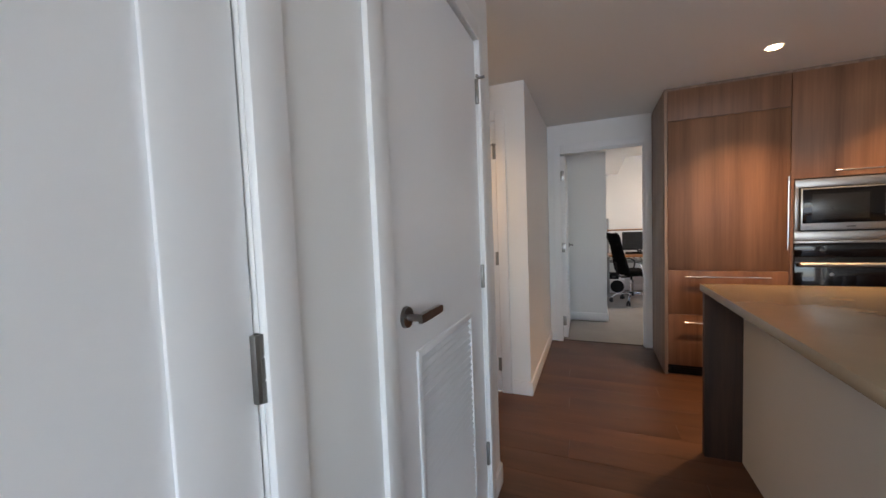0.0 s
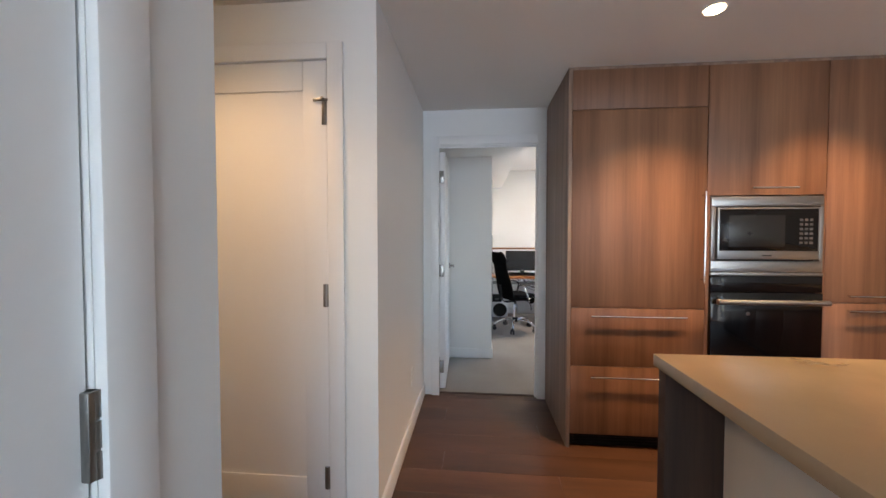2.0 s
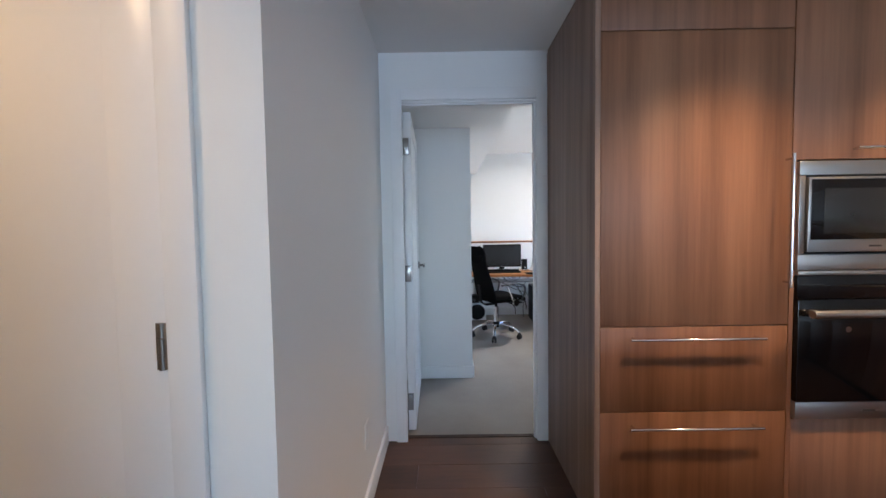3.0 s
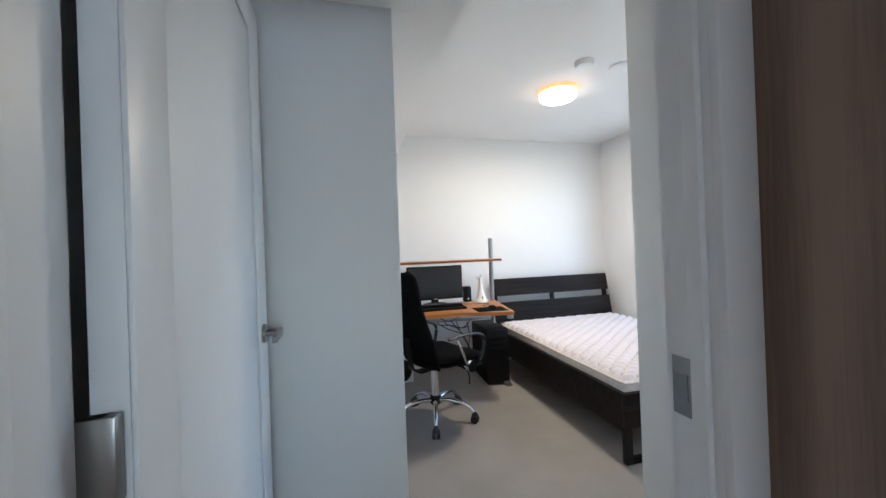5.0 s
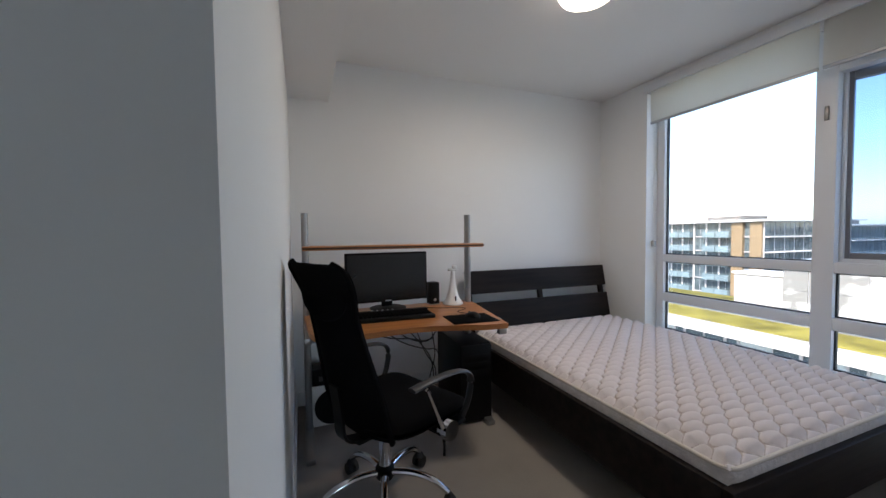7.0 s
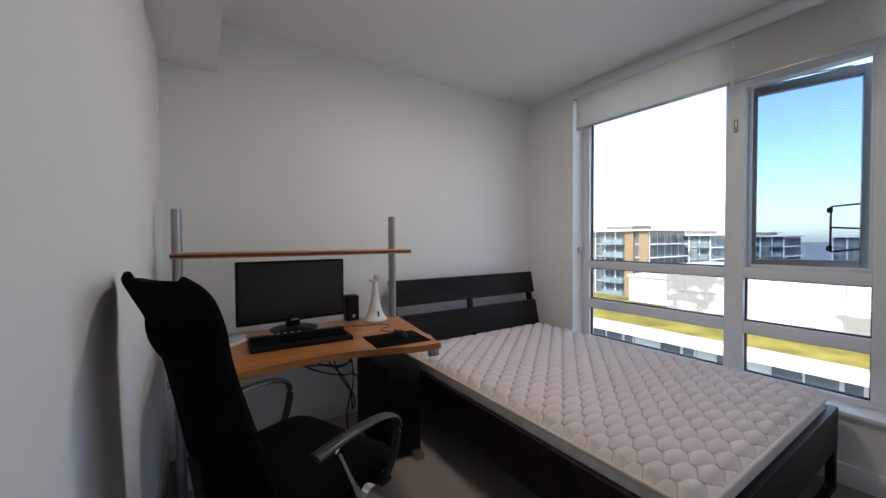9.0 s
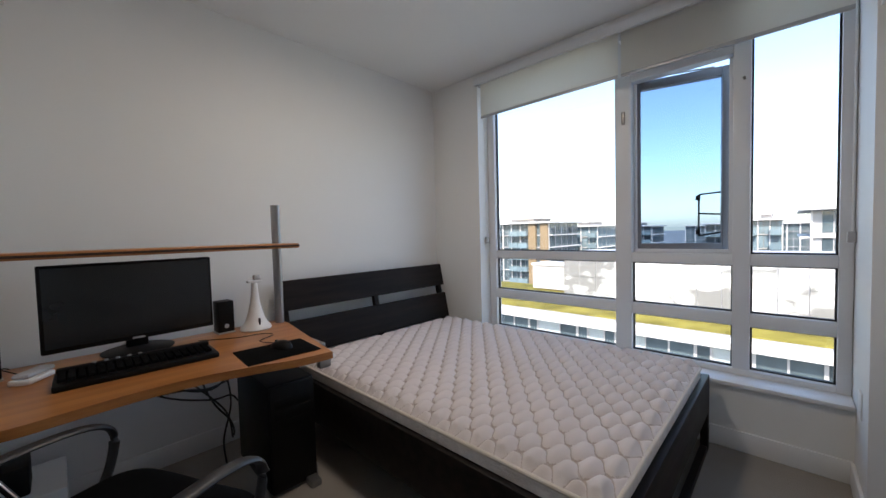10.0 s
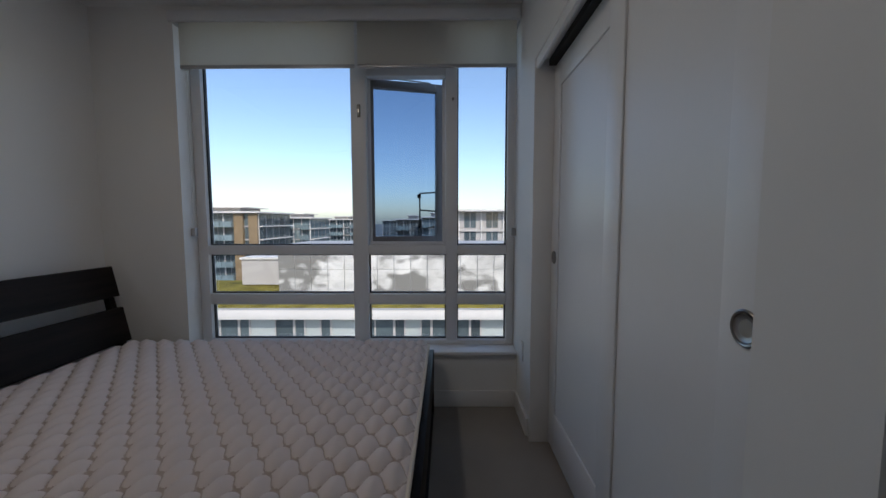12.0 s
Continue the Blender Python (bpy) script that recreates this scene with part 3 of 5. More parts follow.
c = thing("oven_cabinet", "tall walnut-veneered cabinet housing microwave and oven", "cabinet")
carcass(c, 1.206, 1.845, 1.535, TOPZ)
part("side", box(1.206, 1.224, KF, 3.99, 0.0, 1.535), VENEER, c)
part("side", box(1.827, 1.845, KF, 3.99, 0.0, 1.535), VENEER, c)
part("back", box(1.224, 1.827, 3.95, 3.99, 0.0, 1.535), VENEER_EDGE, c)
part("shelf", box(1.224, 1.827, KF + 0.03, 3.95, 1.066, 1.082), VENEER_EDGE, c)
part("shelf", box(1.224, 1.827, KF + 0.03, 3.95, 0.455, 0.474), VENEER_EDGE, c)
dr = front(c, 1.206, 1.845, 1.528, TOPZ)
bar_handle(dr, (1.43, KF, 1.568), (1.675, KF, 1.568))
front(c, 1.224, 1.827, 0.085, 0.470, "drawer")
part("plinth", box(1.224, 1.827, KF + 0.05, KF + 0.065, 0.0, 0.084), DARKWOOD, c)

c = thing("microwave", "built-in stainless steel microwave with a black glass door", "microwave")
part("body", box(1.235, 1.82, KF + 0.03, 3.80, 1.083, 1.50), BLACKP, c)
bm = bmesh.new()
bx(bm, 1.226, 1.826, KF - 0.012, KF + 0.029, 1.465, 1.522, 0.003)
bx(bm, 1.226, 1.826, KF - 0.012, KF + 0.029, 1.086, 1.150, 0.003)
bx(bm, 1.226, 1.250, KF - 0.012, KF + 0.029, 1.150, 1.465, 0.002)
bx(bm, 1.806, 1.826, KF - 0.012, KF + 0.029, 1.150, 1.465, 0.002)
part("trim_kit", bm, STEEL, c, "brushed steel surround")
door = part("door", box(1.256, 1.800, KF - 0.020, KF + 0.02, 1.158, 1.458, bev=0.004), STEEL, c, "brushed steel door rim")
part("glass", box(1.266, 1.790, KF - 0.0225, KF - 0.019, 1.208, 1.448, bev=0.001), BLACKGLASS, door, "black glass front")
part("window", box(1.315, 1.615, KF - 0.0235, KF - 0.022, 1.232, 1.412, bev=0.0005), SCREEN, door, "grey mesh window")
key = None
for r in range(6):
    for k in range(3):
        at = (1.700 + k * 0.026, KF - 0.0232, 1.385 - r * 0.026)
        if key is None:
            key = part("key", box(-0.009, 0.009, -0.0008, 0.0008, -0.007, 0.007), GREYP, door)
            key.location = at
        else:
            twin(key, "key", at, door)
part("badge", box(1.50, 1.548, KF - 0.0212, KF - 0.0195, 1.178, 1.185), GREYP, door, "small dark name badge")

c = thing("wall_oven", "built-in black glass oven with a steel bar handle", "oven")
part("body", box(1.235, 1.82, KF + 0.02, 3.85, 0.476, 1.06), BLACKP, c)
part("control_panel", box(1.226, 1.826, KF - 0.014, KF + 0.019, 0.970, 1.064, bev=0.002), BLACKGLASS, c, "black glass control panel")
part("top_trim", box(1.226, 1.826, KF - 0.016, KF + 0.019, 1.0655, 1.083, bev=0.002), STEEL, c)
door = part("door", box(1.226, 1.826, KF - 0.020, KF + 0.019, 0.548, 0.967, bev=0.003), BLACKGLASS, c, "black glass oven door")
bm = bmesh.new()
cyl(bm, (1.235, KF - 0.068, 0.918), (1.818, KF - 0.068, 0.918), 0.0155, seg=20)
for hx in (1.27, 1.785):
    bx(bm, hx - 0.012, hx + 0.012, KF - 0.066, KF - 0.018, 0.908, 0.928, 0.003)
part("handle", bm, STEEL, door, "thick brushed steel bar handle")
part("bottom_trim", box(1.226, 1.826, KF - 0.018, KF + 0.019, 0.476, 0.546, bev=0.002), STEEL, c, "brushed steel lower strip")
part("badge", box(1.50, 1.55, KF - 0.0195, KF - 0.0175, 0.508, 0.515), GREYP, c)
bm = bmesh.new()
cyl(bm, (1.43, KF - 0.021, 0.845), (1.43, KF - 0.0195, 0.845), 0.012, seg=16)
part("emblem", bm, NICKEL, door, "small round metal emblem")

c = thing("pantry_cabinet", "tall walnut-veneered pantry cabinet with bar handles", "cabinet")
carcass(c, 1.846, 2.255, 0.10, TOPZ)
dr = front(c, 1.846, 2.255, 0.912, TOPZ)
bar_handle(dr, (1.955, KF, 0.952), (2.185, KF, 0.952))
dr = front(c, 1.846, 2.255, 0.085, 0.912, "drawer")
bar_handle(dr, (1.955, KF, 0.868), (2.185, KF, 0.868))
part("plinth", box(1.846, 2.255, KF + 0.05, KF + 0.065, 0.0, 0.084), DARKWOOD, c)

c = thing("corner_cabinet", "walnut-veneered corner cabinet standing on the worktop", "cabinet")
carcass(c, 2.256, 2.995, 0.915, TOPZ)
dr = front(c, 2.256, 2.575, 0.917, TOPZ)
bar_handle(dr, (2.30, KF, 0.957), (2.40, KF, 0.957))
dr = front(c, 2.575, 2.995, 0.917, TOPZ)
bar_handle(dr, (2.60, KF, 0.975), (2.76, KF, 0.975))
c = thing("base_cabinet", "walnut-veneered base cabinet run along the outer wall", "cabinet")
part("body", box(2.30, 2.995, 0.0, 3.99, 0.10, 0.872), VENEER_EDGE, c)
for k in range(5):
    part("door", box(2.279, 2.299, 0.004 + k * 0.655, 0.654 + k * 0.655, 0.10, 0.868, bev=0.0015), VENEER, c)
part("plinth", box(2.34, 2.36, 0.0, 3.3, 0.0, 0.099), DARKWOOD, c)
c = thing("worktop", "beige quartz worktop along the outer wall", "worktop")
part("slab", box(2.262, 2.997, -0.02, 3.99, 0.873, 0.913, bev=0.002), QUARTZ, c)
structure("cabinet_filler", box(0.42, 2.995, KF + 0.012, 3.995, TOPZ + 0.001, HC - 0.001), VENEER_EDGE, "dark recessed filler strip above the tall cabinets", "filler")

# island
c = thing("kitchen_island", "kitchen island with beige quartz top and wooden end panel", "kitchen island")
part("worktop", box(0.408, 1.36, -0.45, 2.222, 0.888, 0.925, bev=0.003), QUARTZ, c, "beige speckled quartz top")
part("end_panel", box(0.418, 1.345, 2.165, 2.205, 0.0, 0.887, bev=0.001), DARKWOOD, c, "dark wood-grain end panel")
part("end_panel", box(0.418, 1.345, -0.435, -0.395, 0.0, 0.887, bev=0.001), DARKWOOD, c, "dark wood-grain end panel")
part("back_panel", box(0.583, 0.603, -0.394, 2.164, 0.0, 0.887), PANELW, c, "smooth cream back panel under the overhang")
part("body", box(0.604, 1.32, -0.394, 2.164, 0.09, 0.886), VENEER, c)

# downlights
for px, py in POTS:
    c = thing("downlight", "round recessed ceiling downlight, switched on", "downlight", at=(px, py, HC), group="recessed downlights", kind="")
    bm = bmesh.new()
    lathe(bm, [(0.036, 0.0), (0.050, -0.002), (0.052, -0.005), (0.048, -0.007), (0.037, -0.005)])
    part("trim_ring", bm, WHITEP, c, "white trim ring")
    bm = bmesh.new()
    cyl(bm, (0, 0, -0.0105), (0, 0, -0.0085), 0.036, 0.036, 28)
    part("lens", bm, POTGLOW, c, "glowing warm lens")
c = thing("outlet", "white wall socket plate low on the hall wall", "outlet")
part("plate", box(XL, XL + 0.006, 3.42, 3.49, 0.30, 0.41, bev=0.002), WHITEP, c)

# ---- bedroom: window ----
GX0, GX1 = 2.905, 2.975       # depth of the window frame
w = thing("window_1", "large white-framed bedroom window with one sash open", "window", kind="structure")
Y0, Y1 = 4.817, 6.868
MUL = [(5.184, 5.258), (5.762, 5.858)]
bm = bmesh.new()
bx(bm, GX0, GX1, Y0, 4.866, 0.337, 2.398, 0.004)
bx(bm, GX0, GX1, 6.805, Y1, 0.337, 2.398, 0.004)
bx(bm, GX0, GX1, 4.866, 6.805, 0.337, 0.388, 0.004)
bx(bm, GX0, GX1, 4.866, 6.805, 2.33, 2.398, 0.004)
part("window_frame", bm, VINYL, w, "white vinyl outer frame")
for a, b in MUL:
    part("mullion", box(GX0 - 0.004, GX1, a, b, 0.388, 2.33, bev=0.004), VINYL, w)
for a, b in ((4.866, 5.184), (5.258, 5.762), (5.858, 6.805)):
    part("transom", box(GX0 - 0.002, GX1, a, b, 0.952, 1.012, bev=0.004), VINYL, w)
    part("transom", box(GX0 - 0.002, GX1, a, b, 0.624, 0.694, bev=0.004), VINYL, w)
part("sash_head", box(GX0 - 0.002, GX1, 5.258, 5.762, 2.075, 2.33, bev=0.004), VINYL, w)
for a, b in ((4.866, 5.184), (5.258, 5.762), (5.858, 6.805)):
    for za, zb in ((0.388, 0.624), (0.694, 0.952), (1.012, 2.33)):
        if za > 1 and a == 5.258:
            continue
        bm = bmesh.new()
        for p, q, s, t in ((a, a + 0.008, za, zb), (b - 0.008, b, za, zb), (a + 0.008, b - 0.008, za, za + 0.008), (a + 0.008, b - 0.008, zb - 0.008, zb)):
            bx(bm, 2.935, 2.955, p, q, s, t)
        part("gasket", bm, GASKET, w, "thin black glazing gasket")
        pn = part("pane", box(2.942, 2.948, a + 0.002, b - 0.002, za + 0.002, zb - 0.002), PANE, w)
        pn.visible_shadow = False
for ya, yb, za, zb in ((5.2585, 5.280, 1.0125, 2.0745), (5.7445, 5.7615, 1.0125, 2.0745), (5.280, 5.7445, 1.0125, 1.034)):
    part("stop_bead", box(2.955, 2.9745, ya, yb, za, zb, bev=0.002), VINYL, w)
# inner sill
part("window_sill", box(2.755, 2.906, 4.818, 6.866, 0.337, 0.358, bev=0.004), TRIM, w, "white painted sill board")
# open casement: turns about its edge next to the wider pane
sash = new("sash")
sash.parent = w
sash.matrix_world = pose(2.985, 5.774, 0, 0, 0, 14)
tagged(sash, "grey metal casement sash, swung outward")
SW, S0, S1 = 0.505, 1.016, 2.085
bm = bmesh.new()
for a, b, za, zb in ((-0.045, 0.0, S0, S1), (-SW, -SW + 0.045, S0, S1), (-SW + 0.045, -0.045, S0, S0 + 0.05), (-SW + 0.045, -0.045, S1 - 0.05, S1)):
    bx(bm, -0.02, 0.03, a, b, za, zb, 0.003)
part("sash_frame", bm, SASHM, sash)
pn = part("pane", box(0.002, 0.008, -SW + 0.04, -0.04, S0 + 0.045, S1 - 0.045), SASHPANE, sash)
pn.visible_shadow = False
bm = bmesh.new()
P = [(0.04, -SW + 0.03, 1.13), (0.04, -SW + 0.15, 1.11), (0.04, -SW + 0.15, 1.36), (0.04, -SW + 0.02, 1.37)]
for a, b in zip(P, P[1:]):
    cyl(bm, a, b, 0.005, seg=10)
cyl(bm, (0.04, -SW + 0.15, 1.245), (0.04, -SW + 0.02, 1.235), 0.005, seg=10)
for z in (1.13, 1.34):
    bx(bm, 0.032, 0.048, -SW + 0.142, -SW + 0.166, z - 0.014, z + 0.014, 0.002)
bx(bm, 0.028, 0.042, -SW + 0.005, -SW + 0.03, 1.1, 1.4, 0.002)
part("restrictor", bm, BLACKP, sash, "thin black metal restrictor bracket")
bm = bmesh.new()
cyl(bm, (2.98, 5.62, 2.090), (3.07, 5.36, 2.088), 0.005, seg=10)
part("stay_arm", bm, STEEL, w, "thin metal window stay")
bm = bmesh.new()
bx(bm, GX0 - 0.014, GX0 - 0.004, 5.795, 5.815, 1.82, 1.90, 0.003)
cyl(bm, (GX0 - 0.02, 5.212, 1.93), (GX0 - 0.004, 5.212, 1.93), 0.007, seg=12)
part("latch", bm, NICKEL, w, "small metal latches")

# roller blinds
b = thing("roller_blind_cassette", "white roller blind cassette under the bedroom ceiling", "blind cassette")
part("housing", box(2.777, 2.885, 4.826, 6.862, 2.345, 2.398, bev=0.004), VINYL, b)
part("fascia", box(2.752, 2.7765, 4.819, 6.884, 2.336, 2.394, bev=0.004), VINYL, b, "flat white fascia board")
for ya in (4.8205, 6.8625):
    part("end_cap", box(2.777, 2.89, ya, ya + 0.005, 2.33, 2.399, bev=0.001), SILVERP, b, "pale grey end cap")
part("centre_bracket", box(2.780, 2.86, 5.784, 5.798, 2.29, 2.344, bev=0.002), VINYL, b)
for a, c2 in ((5.80, 6.842), (4.838, 5.782)):
    b = thing("roller_blind", "white roller blind, mostly rolled up", "blind", group="roller blinds")
    part("fabric", box(2.788, 2.7892, a, c2, 2.096, 2.344), BLINDF, b)
    part("bottom_rail", box(2.782, 2.795, a, c2, 2.076, 2.097, bev=0.004), SILVERP, b, "grey bottom rail")
for cy in (6.853, 4.83):
    b = thing("blind_chain", "thin beaded blind chain with a clear tension clip", "blind chain", group="blind chains")
    bm = bmesh.new()
    for dx in (-0.010, 0.010):
        cyl(bm, (2.855 + dx, cy, 1.12), (2.855 + dx, cy, 2.33), 0.0016, seg=6)
    part("chain", bm, WHITEP, b)
    part("clip", box(2.842, 2.868, cy - 0.012, cy + 0.016, 1.075, 1.125, bev=0.003), SILVERP, b, "clear plastic tension clip")

# ceiling lamp and detectors
c = thing("ceiling_lamp", "round flush ceiling lamp, glowing warm white", "ceiling lamp", at=(1.44, 6.10, BC))
bm = bmesh.new()
lathe(bm, [(0.142, -0.001), (0.150, -0.006), (0.150, -0.028), (0.143, -0.032)], seg=48)
part("base", bm, RIMGLOW, c, "warm glowing rim")
bm = bmesh.new()
lathe(bm, [(0.140, -0.0325), (0.138, -0.055), (0.126, -0.070), (0.09, -0.079), (0.03, -0.083)], seg=48)
part("diffuser", bm, LAMPGLOW, c, "glowing opal diffuser")
for nm, at, r, lab in (("smoke_detector", (1.377, 5.678), 0.060, "small white smoke detector on the ceiling"), ("sprinkler_cover", (1.664, 5.693), 0.072, "flat white round cover plate on the ceiling")):
    c = thing(nm, lab, nm.replace("_", " "), at=(at[0], at[1], BC))
    bm = bmesh.new()
    h = 0.038 if r < 0.07 else 0.014
    lathe(bm, [(r, -0.001), (r, -h * 0.5), (r * 0.82, -h * 0.9), (r * 0.4, -h)], seg=32)
    part("cover", bm, WHITEP, c)
    if r < 0.07:
        part("vent_ring", lathe(bmesh.new(), [(r * 0.9, -h * 0.62), (r * 0.93, -h * 0.66), (r * 0.86, -h * 0.72)], seg=32), GREYP, c)

# breaker panel and outlets
c = thing("breaker_panel", "white flush breaker panel cover beside the door", "breaker panel")
part("cover", box(0.913, 0.92, 4.21, 4.585, 1.055, 1.76, bev=0.002), TRIM, c)
part("door", box(0.906, 0.913, 4.235, 4.50, 1.16, 1.70, bev=0.002), TRIM, c)
lt = part("latch", box(0.900, 0.906, 4.458, 4.505, 1.422, 1.452, bev=0.002), SILVERP, c, "pale sliding latch")
part("slot", box(0.8985, 0.9005, 4.463, 4.476, 1.426, 1.448), GREYP, lt, "dark latch slot")
for z in (1.18, 1.41, 1.645):
    part("screw", cyl(bmesh.new(), (0.9105, 4.565, z), (0.913, 4.565, z), 0.007, seg=12), NICKEL, c)
c = thing("outlet", "white socket plate on the wall by the window", "outlet")
part("plate", box(2.585, 2.655, 4.815, 4.821, 0.365, 0.475, bev=0.002), WHITEP, c)
c = thing("outlet", "white socket plate low on the bedroom wall", "outlet")
part("plate", box(0.035, 0.041, 5.45, 5.52, 0.28, 0.39, bev=0.002), WHITEP, c)

# ---- bed ----
BX0, BX1, BY0, BY1 = 1.300, 2.700, 5.330, 7.20
c = thing("bed", "dark brown wooden double bed with a slatted headboard", "bed")
part("side_rail", box(BX0, BX0 + 0.03, BY0 + 0.035, BY1, 0.175, 0.392, bev=0.003), BEDWOOD, c)
part("side_rail", box(BX1 - 0.03, BX1, BY0 + 0.035, BY1, 0.175, 0.392, bev=0.003), BEDWOOD, c)
part("footboard", box(BX0, BX1, BY0, BY0 + 0.034, 0.20, 0.394, bev=0.003), BEDWOOD, c)
for x in (BX0, BX1 - 0.045):
    part("leg", box(x, x + 0.045, BY0 + 0.001, BY0 + 0.034, 0.0, 0.20, bev=0.002), BEDWOOD, c)
part("stretcher", box(BX0 + 0.045, BX1 - 0.045, BY0 + 0.002, BY0 + 0.033, 0.0, 0.032, bev=0.002), BEDWOOD, c)
part("slat_base", box(BX0 + 0.03, BX1 - 0.03, BY0 + 0.036, BY1 - 0.02, 0.235, 0.262), BEDWOOD, c)


def lean(z):
    return 7.165 + (z - 0.40) * 0.21


for za, zb in ((0.722, 0.900), (0.455, 0.655)):
    bm = bmesh.new()
    vs = []
    for x in (BX0 - 0.005, BX1 + 0.005):
        for z in (za, zb):
            for t in (-0.011, 0.011):
                vs.append(bm.verts.new((x, lean(z) + t, z)))
    for f in ((0, 1, 3, 2), (4, 6, 7, 5), (0, 4, 5, 1), (2, 3, 7, 6), (0, 2, 6, 4), (1, 5, 7, 3)):
        bm.faces.new([vs[i] for i in f])
    bmesh.ops.bevel(bm, geom=bm.edges[:], offset=0.002, segments=1, affect="EDGES")
    part("headboard_slat", bm, BEDWOOD, c)
for x in (BX0 + 0.03, (BX0 + BX1) / 2, BX1 - 0.03):
    bm = bmesh.new()
    wd = 0.018
    pts = [(lean(0.0) + 0.012, 0.0), (lean(0.0) + 0.05, 0.0), (lean(0.88) + 0.045, 0.88), (lean(0.88) + 0.012, 0.88)]
    vs = [bm.verts.new((x + s, y, z)) for s in (-wd, wd) for y, z in pts]
    for f in ((0, 1, 2, 3), (7, 6, 5, 4), (0, 4, 5, 1), (1, 5, 6, 2), (2, 6, 7, 3), (3, 7, 4, 0)):
        bm.faces.new([vs[i] for i in f])
    part("headboard_post", bm, BEDWOOD, c)

# mattress with a quilted top: puffed diamond cells between two families of wavy seams
MX0, MX1, MY0, MY1, MZ0, MZ1 = 1.332, 2.668, 5.362, 7.135, 0.263, 0.440
m = thing("mattress", "bare white quilted mattress with cream piping", "mattress")


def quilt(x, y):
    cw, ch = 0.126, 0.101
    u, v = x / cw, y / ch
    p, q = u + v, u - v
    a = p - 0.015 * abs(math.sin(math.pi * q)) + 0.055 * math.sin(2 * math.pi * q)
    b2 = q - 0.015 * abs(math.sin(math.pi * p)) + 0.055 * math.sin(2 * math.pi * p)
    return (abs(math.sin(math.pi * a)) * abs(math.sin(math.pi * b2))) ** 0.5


nx, ny = 460, 600
verts, faces = [], []
for j in range(ny + 1):
    for i in range(nx + 1):
        x = MX0 + (MX1 - MX0) * i / nx
        y = MY0 + (MY1 - MY0) * j / ny
        e = min(x - MX0, MX1 - x, y - MY0, MY1 - y)
        k = min(1.0, e / 0.09)
        rise = 0.013 * (1 - (1 - k) ** 2) + 0.031 * quilt(x, y) * min(1.0, e / 0.03)
        verts.append((x, y, MZ1 + rise))
for j in range(ny):
    for i in range(nx):
        a = j * (nx + 1) + i
        faces.append((a, a + 1, a + nx + 2, a + nx + 1))
me = bpy.data.meshes.new("top")
me.from_pydata(verts, [], faces)
me.materials.append(TICKING)
# faces low in the seams take the darker crease colour, deepening their shade
me.materials.append(SEAM_SHADE)
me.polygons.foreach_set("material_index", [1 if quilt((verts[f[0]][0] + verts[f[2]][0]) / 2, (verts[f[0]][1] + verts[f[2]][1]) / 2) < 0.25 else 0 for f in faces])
me.polygons.foreach_set("use_smooth", [True] * len(me.polygons))
top = new("quilted_top", me)
top.parent = m


def rounded_loop(x0, x1, y0, y1, r, z, n=6):
    out = []
    for cx, cy, a0 in ((x1 - r, y1 - r, 0), (x0 + r, y1 - r, 90), (x0 + r, y0 + r, 180), (x1 - r, y0 + r, 270)):
        for i in range(n + 1):
            a = radians(a0 + 90 * i / n)
            out.append(Vector((cx + r * math.cos(a), cy + r * math.sin(a), z)))
    return out


bm = bmesh.new()
rows = []
for z, g in ((MZ0, 0.012), (MZ0 + 0.012, 0.0), (MZ0 + 0.07, -0.006), (MZ1 - 0.08, -0.007), (MZ1 - 0.012, -0.001), (MZ1 - 0.002, 0.002)):
    rows.append([bm.verts.new(p) for p in rounded_loop(MX0 + g, MX1 - g, MY0 + g, MY1 - g, 0.045, z)])
for r1, r2 in zip(rows, rows[1:]):
    n = len(r1)
    for i in range(n):
        bm.faces.new((r1[i], r1[(i + 1) % n], r2[(i + 1) % n], r2[i]))
bm.faces.new(rows[0][::-1])
bm.faces.new(rows[-1])
part("border", bm, BORDER, m, "white woven mattress border")
for z in (MZ1, MZ0 + 0.012):
    bm = bmesh.new()
    sweep(bm, rounded_loop(MX0 - 0.003, MX1 + 0.003, MY0 - 0.003, MY1 + 0.003, 0.047, z), ring(0.0075, 8), closed=True)
    part("piping", bm, PIPING, m, "cream rolled edge piping")

# ---- desk ----
DZ = 0.725
c = thing("desk", "beech-laminate computer desk with silver posts and upper shelf", "desk")
edge = spline([(1.105, 6.300), (0.98, 6.315), (0.85, 6.360), (0.70, 6.400), (0.55, 6.408), (0.42, 6.395), (0.30, 6.380), (0.20, 6.400), (0.145, 6.450), (0.12, 6.55)], 5)
poly = [(p.x, p.y) for p in edge] + [(0.10, 7.03), (1.205, 7.03), (1.20, 6.90)]
part("desktop", prism(bmesh.new(), poly, DZ - 0.028, DZ, 0.004), BEECH, c, "beech-laminate top with a wavy front edge")
